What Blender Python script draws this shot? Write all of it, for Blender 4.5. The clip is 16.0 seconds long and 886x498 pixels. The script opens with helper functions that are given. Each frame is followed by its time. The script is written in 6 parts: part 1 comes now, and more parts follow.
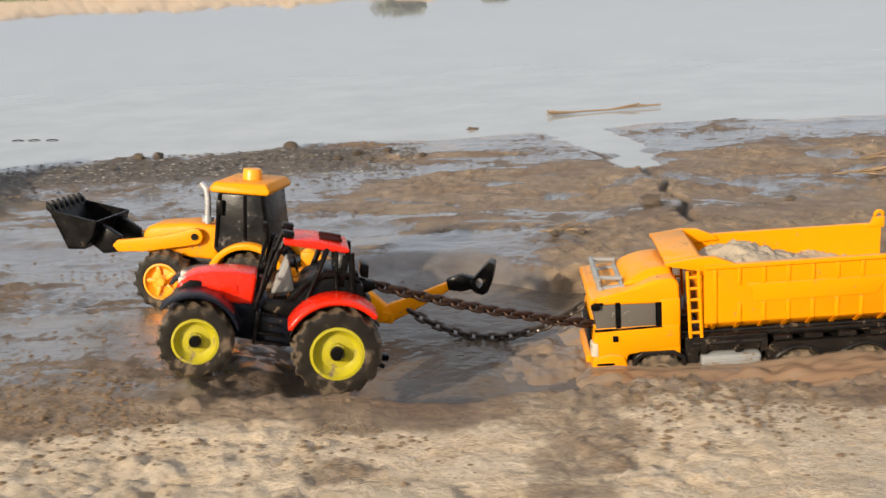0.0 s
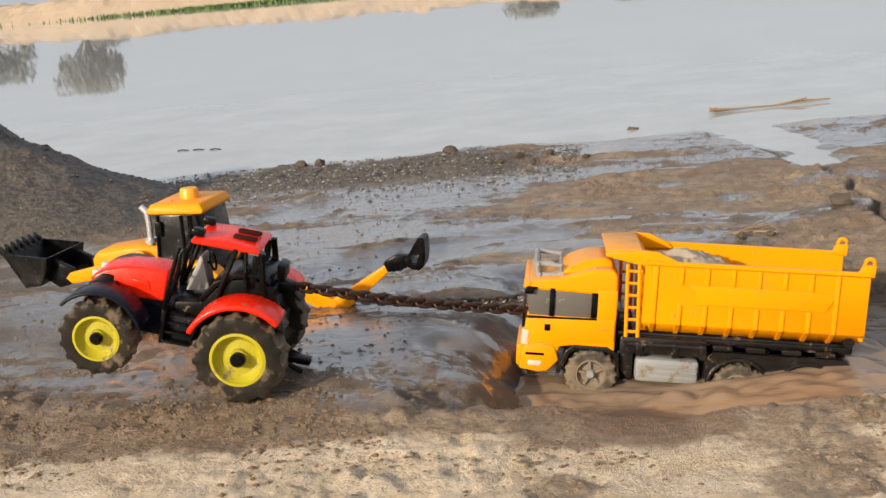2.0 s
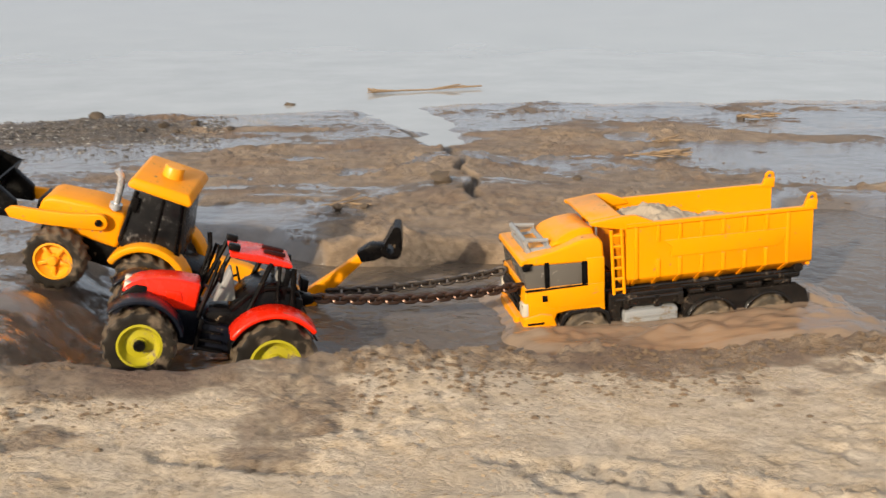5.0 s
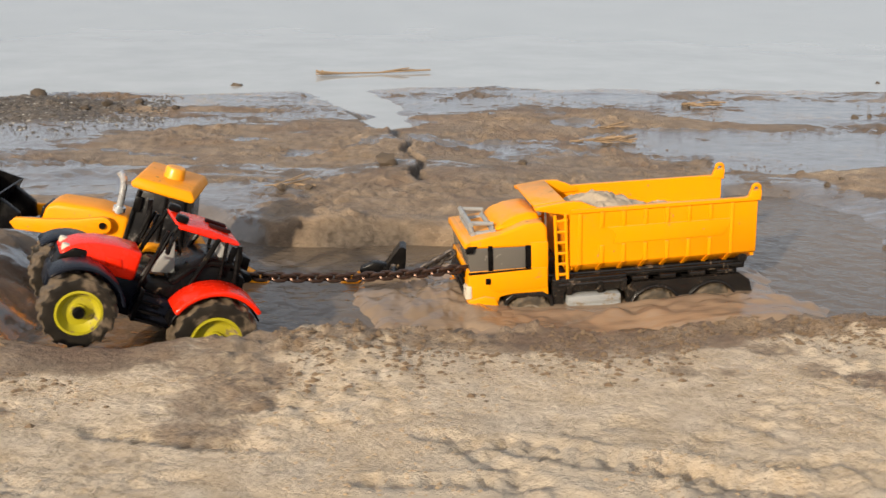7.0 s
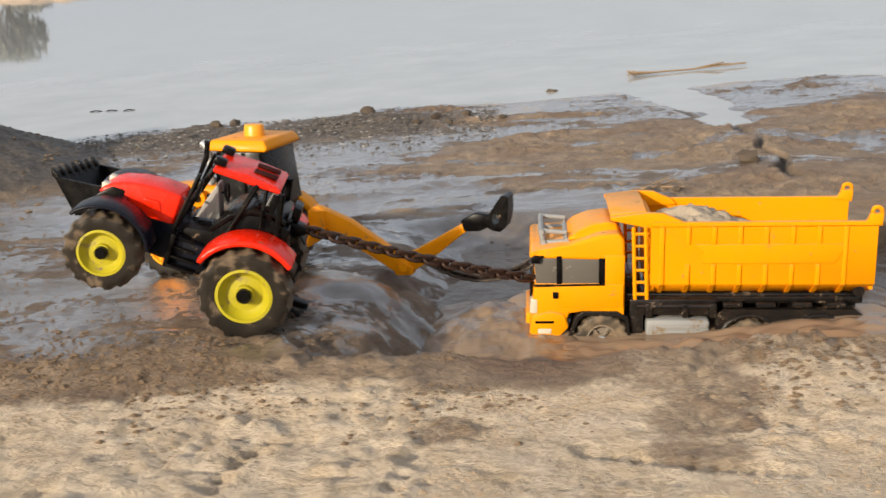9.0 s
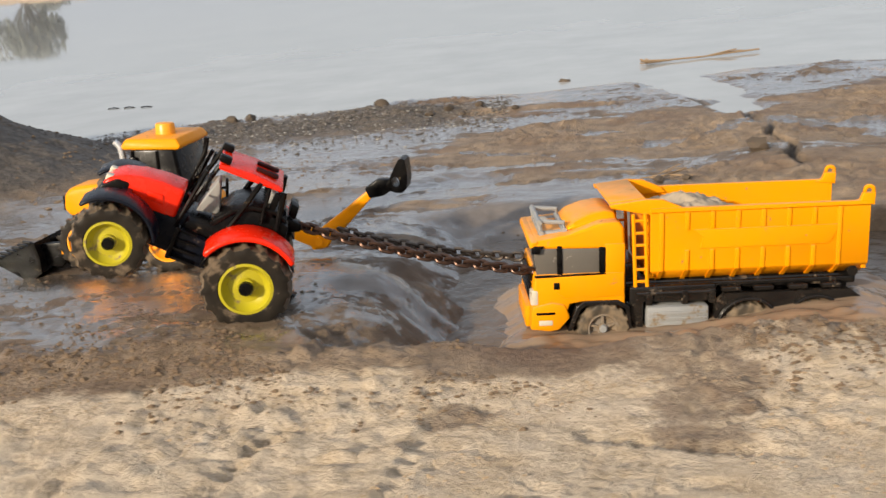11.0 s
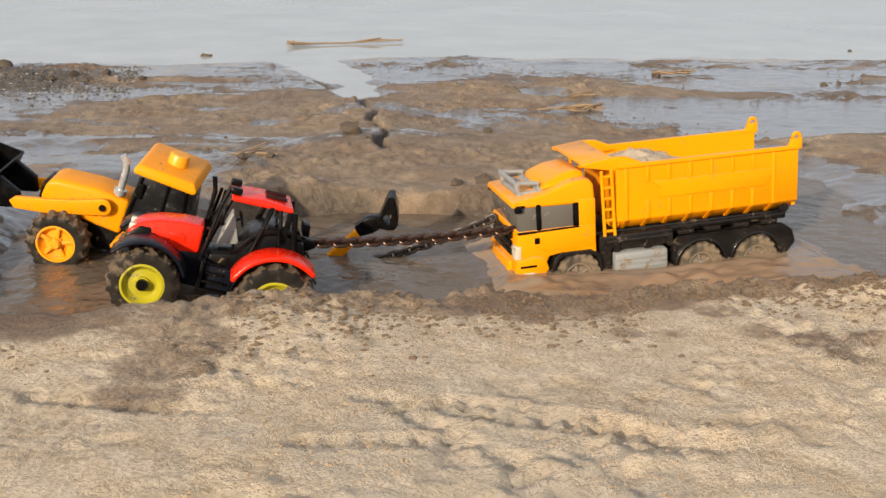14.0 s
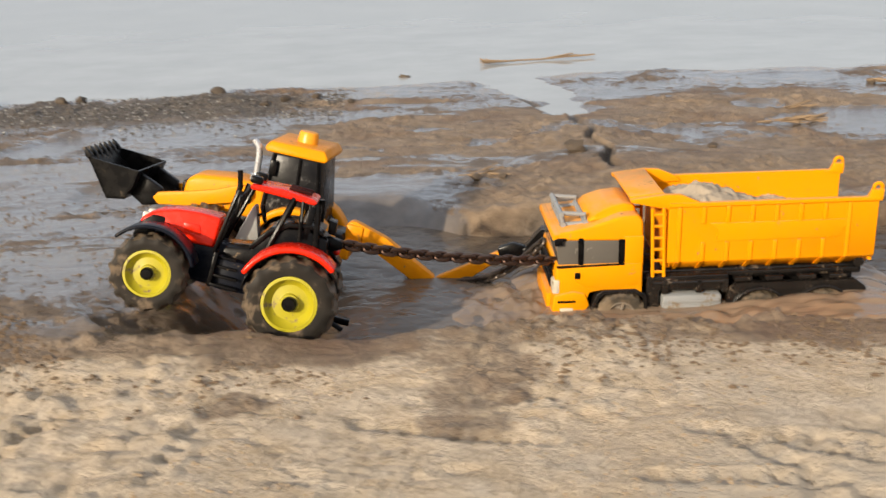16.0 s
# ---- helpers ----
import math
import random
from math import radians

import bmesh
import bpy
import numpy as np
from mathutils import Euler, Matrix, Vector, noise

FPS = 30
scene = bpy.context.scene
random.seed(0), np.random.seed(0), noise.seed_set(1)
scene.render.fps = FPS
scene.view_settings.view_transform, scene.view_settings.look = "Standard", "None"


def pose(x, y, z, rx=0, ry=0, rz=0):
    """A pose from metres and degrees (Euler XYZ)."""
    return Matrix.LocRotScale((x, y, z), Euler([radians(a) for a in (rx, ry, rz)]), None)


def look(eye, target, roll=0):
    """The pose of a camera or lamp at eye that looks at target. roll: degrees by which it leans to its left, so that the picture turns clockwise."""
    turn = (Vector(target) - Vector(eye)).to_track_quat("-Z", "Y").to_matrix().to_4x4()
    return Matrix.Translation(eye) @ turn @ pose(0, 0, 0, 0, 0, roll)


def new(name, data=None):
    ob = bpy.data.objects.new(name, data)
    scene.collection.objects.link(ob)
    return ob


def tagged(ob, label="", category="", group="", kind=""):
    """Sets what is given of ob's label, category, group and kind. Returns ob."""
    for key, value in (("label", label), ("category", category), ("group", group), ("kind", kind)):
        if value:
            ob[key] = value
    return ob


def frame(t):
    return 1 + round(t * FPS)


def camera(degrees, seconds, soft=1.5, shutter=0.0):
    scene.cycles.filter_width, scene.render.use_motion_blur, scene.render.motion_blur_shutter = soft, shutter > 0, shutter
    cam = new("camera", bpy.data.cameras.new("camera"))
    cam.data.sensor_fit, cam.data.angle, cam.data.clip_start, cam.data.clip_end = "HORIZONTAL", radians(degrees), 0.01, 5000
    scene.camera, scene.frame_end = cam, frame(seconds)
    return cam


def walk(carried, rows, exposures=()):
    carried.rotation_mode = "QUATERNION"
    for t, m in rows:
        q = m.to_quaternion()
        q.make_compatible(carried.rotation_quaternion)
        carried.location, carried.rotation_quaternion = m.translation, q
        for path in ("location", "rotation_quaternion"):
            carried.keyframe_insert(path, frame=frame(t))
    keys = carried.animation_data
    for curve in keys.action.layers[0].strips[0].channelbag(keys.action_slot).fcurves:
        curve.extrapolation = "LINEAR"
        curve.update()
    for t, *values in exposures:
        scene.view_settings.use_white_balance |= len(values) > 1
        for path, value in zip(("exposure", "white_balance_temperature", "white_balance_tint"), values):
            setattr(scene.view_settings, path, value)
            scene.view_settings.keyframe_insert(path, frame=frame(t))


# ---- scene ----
cam = camera(44.0, 16.0, shutter=0.5)
PATH = [
    (0, (0.030, 0.054, 0.650), (-0.002, 1.986, 0.132), -2.8),
    (0.5, (-0.023, 0.069, 0.653), (-0.149, 1.997, 0.137), -3.8),
    (1, (-0.052, 0.083, 0.654), (-0.244, 2.007, 0.143), -4.4),
    (1.5, (-0.068, 0.095, 0.653), (-0.315, 2.015, 0.150), -4.9),
    (2, (-0.070, 0.096, 0.651), (-0.343, 2.013, 0.153), -5.2),
    (2.5, (-0.052, 0.092, 0.648), (-0.332, 2.010, 0.153), -5.4),
    (3, (-0.015, 0.082, 0.647), (-0.243, 2.005, 0.147), -5.1),
    (3.5, (0.031, 0.074, 0.645), (-0.119, 2.003, 0.139), -4.7),
    (4, (0.089, 0.064, 0.635), (0.060, 1.997, 0.124), -3.2),
    (4.5, (0.151, 0.049, 0.629), (0.252, 1.973, 0.095), -1.8),
    (5, (0.207, 0.037, 0.627), (0.423, 1.946, 0.073), -0.1),
    (5.2, (0.222, 0.032, 0.627), (0.474, 1.935, 0.066), 0.4),
    (5.5, (0.251, 0.025, 0.626), (0.562, 1.918, 0.063), 0.9),
    (6, (0.262, 0.019, 0.623), (0.600, 1.907, 0.055), 1.4),
    (6.5, (0.244, 0.024, 0.620), (0.573, 1.912, 0.043), 1.6),
    (7.3, (0.190, 0.040, 0.621), (0.440, 1.938, 0.042), 0.8),
    (7.5, (0.160, 0.053, 0.616), (0.349, 1.958, 0.037), 0.3),
    (8, (0.094, 0.072, 0.611), (0.168, 1.988, 0.041), -1.3),
    (8.5, (0.018, 0.093, 0.610), (-0.034, 2.011, 0.045), -3.2),
    (8.7, (0.001, 0.105, 0.604), (-0.099, 2.023, 0.046), -3.8),
    (9.5, (-0.053, 0.114, 0.615), (-0.269, 2.020, 0.056), -4.9),
    (10, (-0.061, 0.110, 0.615), (-0.314, 2.011, 0.058), -5.4),
    (10.8, (-0.022, 0.105, 0.607), (-0.235, 2.012, 0.041), -5.6),
    (11, (-0.003, 0.084, 0.616), (-0.195, 1.991, 0.045), -5.5),
    (11.5, (0.053, 0.088, 0.601), (-0.051, 1.999, 0.021), -4.3),
    (12, (0.115, 0.076, 0.595), (0.131, 1.985, 0.000), -2.7),
    (12.5, (0.179, 0.053, 0.601), (0.315, 1.952, -0.010), -1.4),
    (13, (0.231, 0.038, 0.603), (0.453, 1.927, -0.014), -0.0),
    (13.5, (0.266, 0.025, 0.607), (0.574, 1.900, -0.015), 0.9),
    (14, (0.271, 0.017, 0.609), (0.600, 1.889, -0.014), 1.2),
    (14.5, (0.247, 0.020, 0.610), (0.563, 1.893, -0.016), 1.3),
    (15, (0.202, 0.030, 0.612), (0.463, 1.910, -0.017), 0.9),
    (15.5, (0.149, 0.045, 0.615), (0.318, 1.937, -0.012), -0.0),
    (16, (0.085, 0.061, 0.617), (0.148, 1.968, 0.019), -1.8),
]
walk(cam, [(t, look(eye, target, roll)) for t, eye, target, roll in PATH])


# ---- light ----
SUN_FROM = Vector((-0.55, -0.76, 0.36)).normalized()
world = bpy.data.worlds.new("sky")
scene.world = world
world.use_nodes = True
wn = world.node_tree
wn.nodes.clear()
sky = wn.nodes.new("ShaderNodeTexSky")
sky.sky_type, sky.sun_disc = "NISHITA", False
sky.sun_elevation = math.asin(SUN_FROM.z)
sky.sun_rotation = math.atan2(SUN_FROM.x, SUN_FROM.y)
sky.air_density, sky.dust_density, sky.ozone_density = 1.0, 6.0, 1.0
wbg = wn.nodes.new("ShaderNodeBackground")
wbg.inputs["Strength"].default_value = 0.05
haze = wn.nodes.new("ShaderNodeBackground")  # even, bright haze over the whole sky
haze.inputs["Color"].default_value, haze.inputs["Strength"].default_value = (0.495, 0.525, 0.575, 1), 1.0
both = wn.nodes.new("ShaderNodeAddShader")
wout = wn.nodes.new("ShaderNodeOutputWorld")
wn.links.new(sky.outputs["Color"], wbg.inputs["Color"])
wn.links.new(wbg.outputs["Background"], both.inputs[0])
wn.links.new(haze.outputs["Background"], both.inputs[1])
wn.links.new(both.outputs["Shader"], wout.inputs["Surface"])
sun = new("sun", bpy.data.lights.new("sun", "SUN"))
sun.data.energy, sun.data.angle, sun.data.color = 4.9, radians(1.5), (1.0, 0.87, 0.68)
sun.matrix_world = look(SUN_FROM * 30, (0, 0, 0))
scene.view_settings.exposure = 0.0


# ---- materials ----
def nodes_of(name):
    m = bpy.data.materials.new(name)
    m.use_nodes = True
    nt = m.node_tree
    return m, nt, nt.nodes["Principled BSDF"]


def link(nt, a, b):
    nt.links.new(a, b)


def noise_node(nt, scale, detail=6.0, rough=0.6, coord="Object"):
    tc = nt.nodes.new("ShaderNodeTexCoord")
    n = nt.nodes.new("ShaderNodeTexNoise")
    n.inputs["Scale"].default_value, n.inputs["Detail"].default_value = scale, detail
    n.inputs["Roughness"].default_value = rough
    link(nt, tc.outputs[coord], n.inputs["Vector"])
    return n


def ramp(nt, src, lo, hi):
    r = nt.nodes.new("ShaderNodeMapRange")
    r.inputs["From Min"].default_value, r.inputs["From Max"].default_value = lo, hi
    link(nt, src, r.inputs["Value"])
    return r.outputs["Result"]


def mix(nt, fac, a, b):
    m = nt.nodes.new("ShaderNodeMix")
    m.data_type = "RGBA"
    if isinstance(fac, float):
        m.inputs[0].default_value = fac
    else:
        link(nt, fac, m.inputs[0])
    for sock, v in ((m.inputs[6], a), (m.inputs[7], b)):
        if isinstance(v, tuple):
            sock.default_value = (*v, 1)
        else:
            link(nt, v, sock)
    return m.outputs[2]


def mathn(nt, op, a, b):
    m = nt.nodes.new("ShaderNodeMath")
    m.operation = op
    for sock, v in zip(m.inputs, (a, b)):
        if isinstance(v, (int, float)):
            sock.default_value = v
        else:
            link(nt, v, sock)
    return m.outputs[0]


def bump(nt, bsdf, src, strength, distance):
    b = nt.nodes.new("ShaderNodeBump")
    b.inputs["Strength"].default_value, b.inputs["Distance"].default_value = strength, distance
    link(nt, src, b.inputs["Height"])
    link(nt, b.outputs["Normal"], bsdf.inputs["Normal"])


DIRT = (0.20, 0.145, 0.09)


def painted(name, color, rough=0.38, dirt=0.55, metal=0.0, spec=0.5, scale=38.0, dirt_color=DIRT, dust=0.0):
    """Moulded plastic or paint with dried mud specks and a thin dusty film."""
    m, nt, b = nodes_of(name)
    fine = noise_node(nt, scale * 3, 8)
    coarse = noise_node(nt, scale, 4)
    specks = ramp(nt, mathn(nt, "MULTIPLY", fine.outputs["Fac"], coarse.outputs["Fac"]), 0.40 - 0.12 * dirt, 0.46 - 0.08 * dirt)
    film = ramp(nt, coarse.outputs["Fac"], 0.35, 0.8)
    shade = mix(nt, mathn(nt, "MULTIPLY", film, 0.16 * dirt), color, dirt_color)
    if dust:  # dust settled on level faces
        geo = nt.nodes.new("ShaderNodeNewGeometry")
        up = nt.nodes.new("ShaderNodeSeparateXYZ")
        link(nt, geo.outputs["Normal"], up.inputs[0])
        lay = mathn(nt, "MULTIPLY", ramp(nt, up.outputs["Z"], 0.75, 0.97), ramp(nt, coarse.outputs["Fac"], 0.30, 0.60))
        shade = mix(nt, mathn(nt, "MULTIPLY", lay, dust), shade, (0.50, 0.36, 0.22))
    link(nt, mix(nt, specks, shade, dirt_color), b.inputs["Base Color"])
    link(nt, mathn(nt, "ADD", mathn(nt, "MULTIPLY", specks, 0.35), mathn(nt, "ADD", mathn(nt, "MULTIPLY", film, 0.2), rough - 0.08)), b.inputs["Roughness"])
    b.inputs["Metallic"].default_value = metal
    b.inputs["Specular IOR Level"].default_value = spec
    bump(nt, b, fine.outputs["Fac"], 0.12, 0.002)
    return m


YELLOW = painted("yellow_plastic", (0.84, 0.300, 0.001), dirt=0.24, dust=0.42, spec=0.09)
ORANGE = painted("orange_yellow_plastic", (0.82, 0.290, 0.002), dirt=0.42, dust=0.08, spec=0.10)
RED = painted("red_plastic", (0.86, 0.020, 0.003), rough=0.26, dirt=0.10, spec=0.32)
BLACK = painted("black_plastic", (0.003, 0.003, 0.0035), rough=0.30, dirt=0.20, spec=0.11)
MUDDY_BLACK = painted("mud_smeared_black_plastic", (0.007, 0.0065, 0.0065), rough=0.24, dirt=0.50, spec=0.5, scale=30, dirt_color=(0.17, 0.125, 0.085))
DARKBLUE = painted("dark_blue_black_plastic", (0.005, 0.007, 0.013), rough=0.32, dirt=0.16, spec=0.14)
GREY = painted("grey_plastic", (0.27, 0.275, 0.275), rough=0.45, dirt=0.95)
SILVER = painted("silver_plastic", (0.60, 0.61, 0.62), rough=0.28, dirt=0.3, metal=0.6)
LIME = painted("yellow_green_rim", (0.42, 0.36, 0.012), rough=0.42, dirt=0.70)
RIM_ORANGE = painted("orange_rim", (0.85, 0.33, 0.005), rough=0.4, dirt=0.5)
RUBBER = painted("muddy_rubber", (0.014, 0.012, 0.010), rough=0.5, dirt=0.95, spec=0.15, scale=22, dirt_color=(0.150, 0.110, 0.074))
TREAD = painted("mud_caked_tread", (0.105, 0.078, 0.052), rough=0.5, dirt=0.9, spec=0.25, scale=30, dirt_color=(0.205, 0.150, 0.098))
RUBBER_MUD = painted("mud_caked_rubber", (0.05, 0.042, 0.032), rough=0.45, dirt=1.75, scale=24)
WINDOW = painted("smoked_plastic_window", (0.120, 0.108, 0.094), rough=0.12, dirt=0.42, dirt_color=(0.22, 0.19, 0.155))
DARK_WINDOW = painted("black_window", (0.008, 0.008, 0.009), rough=0.26, dirt=0.62, spec=0.14, dirt_color=(0.15, 0.14, 0.13))
LAMP = painted("clear_headlamp", (0.62, 0.55, 0.44), rough=0.2, dirt=0.7)
SEAT = painted("pale_grey_seat", (0.27, 0.265, 0.25), rough=0.5, dirt=0.5)
RUST = painted("rusty_chain_steel", (0.075, 0.042, 0.030), rough=0.42, dirt=0.5, metal=0.75, scale=120, dirt_color=(0.14, 0.075, 0.045))
STEEL = painted("dark_chain_steel", (0.085, 0.070, 0.060), rough=0.38, dirt=0.5, metal=0.75, scale=120, dirt_color=(0.13, 0.085, 0.055))


def ground_material():
    m, nt, b = nodes_of("sand_and_mud")
    wet = nt.nodes.new("ShaderNodeAttribute")
    wet.attribute_name = "wet"
    grit = noise_node(nt, 170, 8, 0.7)
    mid = noise_node(nt, 22, 8, 0.62)
    big = noise_node(nt, 3.5, 6, 0.6)
    pebble = noise_node(nt, 75, 4, 0.6)
    fleck = noise_node(nt, 320, 3, 0.6)
    uneven = mathn(nt, "ADD", mathn(nt, "MULTIPLY", mathn(nt, "SUBTRACT", mid.outputs["Fac"], 0.5), 0.9), mathn(nt, "MULTIPLY", mathn(nt, "SUBTRACT", pebble.outputs["Fac"], 0.5), 0.55))
    w = mathn(nt, "ADD", wet.outputs["Fac"], uneven)
    w1 = ramp(nt, w, 0.32, 0.62)
    tc = nt.nodes.new("ShaderNodeTexCoord")
    mp = nt.nodes.new("ShaderNodeMapping")
    mp.inputs["Scale"].default_value = (0.55, 1.7, 1.0)
    link(nt, tc.outputs["Object"], mp.inputs["Vector"])
    streak = nt.nodes.new("ShaderNodeTexNoise")
    streak.inputs["Scale"].default_value, streak.inputs["Detail"].default_value, streak.inputs["Roughness"].default_value = 5.5, 7, 0.62
    link(nt, mp.outputs["Vector"], streak.inputs["Vector"])
    film = mathn(nt, "MULTIPLY", ramp(nt, mathn(nt, "ADD", streak.outputs["Fac"], mathn(nt, "MULTIPLY", mathn(nt, "SUBTRACT", pebble.outputs["Fac"], 0.5), 0.16)), 0.49, 0.535), ramp(nt, wet.outputs["Fac"], 0.84, 0.95))
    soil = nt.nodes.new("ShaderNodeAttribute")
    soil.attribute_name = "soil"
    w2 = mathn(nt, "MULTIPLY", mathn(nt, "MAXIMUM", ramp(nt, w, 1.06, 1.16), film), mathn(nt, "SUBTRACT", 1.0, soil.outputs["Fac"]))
    dry = mix(nt, ramp(nt, mid.outputs["Fac"], 0.35, 0.68), (0.52, 0.395, 0.262), (0.70, 0.575, 0.432))
    dry = mix(nt, ramp(nt, grit.outputs["Fac"], 0.60, 0.74), dry, (0.25, 0.165, 0.095))
    dry = mix(nt, mathn(nt, "MULTIPLY", ramp(nt, pebble.outputs["Fac"], 0.55, 0.66), 0.50), dry, (0.32, 0.220, 0.130))
    dry = mix(nt, mathn(nt, "MULTIPLY", ramp(nt, fleck.outputs["Fac"], 0.56, 0.66), 0.45), dry, (0.82, 0.69, 0.53))
    dry = mix(nt, ramp(nt, big.outputs["Fac"], 0.52, 0.70), dry, (0.54, 0.450, 0.345))
    mud = mix(nt, ramp(nt, mid.outputs["Fac"], 0.36, 0.66), (0.175, 0.120, 0.075), (0.350, 0.252, 0.164))
    mud = mix(nt, ramp(nt, grit.outputs["Fac"], 0.58, 0.72), mud, (0.47, 0.355, 0.245))
    mud = mix(nt, mathn(nt, "MULTIPLY", ramp(nt, fleck.outputs["Fac"], 0.58, 0.66), 0.55), mud, (0.075, 0.050, 0.032))
    mud = mix(nt, ramp(nt, big.outputs["Fac"], 0.50, 0.66), mud, (0.165, 0.100, 0.058))
    mud = mix(nt, mathn(nt, "MULTIPLY", ramp(nt, wet.outputs["Fac"], 0.87, 1.0), 0.60), mud, (0.105, 0.072, 0.045))  # soaked mud
    slick = mix(nt, ramp(nt, mid.outputs["Fac"], 0.3, 0.7), (0.085, 0.066, 0.051), (0.160, 0.130, 0.104))
    # dark earth of heap and ridge, also painted as shade in cracks and undercut
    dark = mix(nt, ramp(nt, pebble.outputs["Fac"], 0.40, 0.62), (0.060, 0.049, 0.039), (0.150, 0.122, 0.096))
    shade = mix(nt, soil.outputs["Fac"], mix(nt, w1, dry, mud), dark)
    link(nt, mix(nt, w2, shade, slick), b.inputs["Base Color"])
    rough = mathn(nt, "SUBTRACT", mathn(nt, "SUBTRACT", 0.95, mathn(nt, "MULTIPLY", w1, 0.36)), mathn(nt, "MULTIPLY", w2, 0.46))
    link(nt, rough, b.inputs["Roughness"])
    link(nt, mathn(nt, "MULTIPLY", w2, 0.9), b.inputs["Coat Weight"])  # film of water on the slick mud
    wave = nt.nodes.new("ShaderNodeTexNoise")
    wave.inputs["Scale"].default_value, wave.inputs["Detail"].default_value, wave.inputs["Roughness"].default_value = 26, 5, 0.6
    link(nt, mp.outputs["Vector"], wave.inputs["Vector"])
    cb = nt.nodes.new("ShaderNodeBump")
    cb.inputs["Strength"].default_value, cb.inputs["Distance"].default_value = 0.42, 0.010
    link(nt, wave.outputs["Fac"], cb.inputs["Height"])
    link(nt, cb.outputs["Normal"], b.inputs["Coat Normal"])
    b.inputs["Coat Roughness"].default_value, b.inputs["Coat IOR"].default_value = 0.05, 1.62
    relief = mathn(nt, "ADD", mathn(nt, "ADD", mathn(nt, "MULTIPLY", grit.outputs["Fac"], 0.6), mathn(nt, "MULTIPLY", pebble.outputs["Fac"], 0.45)), mid.outputs["Fac"])
    bn = nt.nodes.new("ShaderNodeBump")
    bn.inputs["Distance"].default_value = 0.011
    link(nt, mathn(nt, "SUBTRACT", 0.95, mathn(nt, "MULTIPLY", w2, 0.78)), bn.inputs["Strength"])
    link(nt, relief, bn.inputs["Height"])
    link(nt, bn.outputs["Normal"], b.inputs["Normal"])
    return m


def water_material(name, color, rough, wave_scale, wave, stretch=(1, 1, 1)):
    m, nt, b = nodes_of(name)
    tc = nt.nodes.new("ShaderNodeTexCoord")
    mp = nt.nodes.new("ShaderNodeMapping")
    mp.inputs["Scale"].default_value = stretch
    n = nt.nodes.new("ShaderNodeTexNoise")
    n.inputs["Scale"].default_value, n.inputs["Detail"].default_value = wave_scale, 4
    link(nt, tc.outputs["Object"], mp.inputs["Vector"])
    link(nt, mp.outputs["Vector"], n.inputs["Vector"])
    silt = noise_node(nt, 2.2, 5)
    link(nt, mix(nt, ramp(nt, silt.outputs["Fac"], 0.35, 0.68), color, tuple(min(1, c * 1.22) for c in color)), b.inputs["Base Color"])
    b.inputs["Roughness"].default_value, b.inputs["IOR"].default_value = rough, 1.33
    bump(nt, b, n.outputs["Fac"], wave, 0.01)
    return m


GROUND = ground_material()
POND = water_material("pond_water", (0.36, 0.365, 0.355), 0.03, 4.0, 0.010, (1, 0.45, 1))
SLURRY = water_material("muddy_rut_water", (0.115, 0.087, 0.063), 0.07, 24.0, 0.85)
SILT = water_material("silty_splash", (0.215, 0.153, 0.103), 0.04, 24.0, 0.40, (0.45, 1.6, 1))
LOAD = painted("dry_sand_load", (0.40, 0.325, 0.240), rough=0.95, dirt=0.3, spec=0.1, scale=60, dirt_color=(0.25, 0.21, 0.16))
STONE = painted("grey_brown_clod", (0.080, 0.060, 0.043), rough=0.7, dirt=0.5, spec=0.3, scale=50, dirt_color=(0.16, 0.115, 0.075))
MUDDY_RIM = painted("mud_caked_rim", (0.20, 0.17, 0.14), rough=0.4, dirt=1.7, scale=40)
STRAW = painted("dry_reed", (0.26, 0.175, 0.10), rough=0.8, dirt=0.5, scale=60)
BANK = painted("dry_bank_soil", (0.41, 0.32, 0.235), rough=0.95, dirt=0.8, spec=0.1, scale=2.0, dirt_color=(0.34, 0.24, 0.15))
GRASS = painted("bank_grass", (0.10, 0.16, 0.04), rough=0.8, dirt=0.2, scale=2.0)
# bark and leaves paled and greyed: distance haze put into their colour
BARK = painted("haze_tinted_bark", (0.20, 0.19, 0.17), rough=0.9, dirt=0.3, scale=2.0)
LEAF = painted("haze_tinted_foliage", (0.19, 0.205, 0.18), rough=0.8, dirt=0.2, scale=1.0)


# ---- mesh tools ----
def part(name, bm, material, parent=None, label="", smooth=35):
    """Link a bmesh as one mesh object under a thing or part."""
    bmesh.ops.recalc_face_normals(bm, faces=bm.faces)
    for f in bm.faces:
        f.smooth = True
    for e in bm.edges:
        if len(e.link_faces) == 2 and e.calc_face_angle(0) > radians(smooth):
            e.smooth = False
    me = bpy.data.meshes.new(name)
    bm.to_mesh(me)
    bm.free()
    me.materials.append(material)
    ob = new(name, me)
    if parent is not None:
        ob.parent = parent
    if label:
        ob["label"] = label
    return ob


def bevelled(bm, geom_edges, width, segs=2):
    bmesh.ops.bevel(bm, geom=geom_edges, offset=width, segments=segs, profile=0.5, affect="EDGES", clamp_overlap=True)


def add_box(bm, x0, x1, y0, y1, z0, z1, bevel=0.0, m=None):
    tmp = bmesh.new()
    bmesh.ops.create_cube(tmp, size=1, matrix=Matrix.Translation(((x0 + x1) / 2, (y0 + y1) / 2, (z0 + z1) / 2)) @ Matrix.Diagonal((abs(x1 - x0), abs(y1 - y0), abs(z1 - z0), 1)))
    if bevel:
        bevelled(tmp, tmp.edges[:], bevel)
    merge(bm, tmp, m)


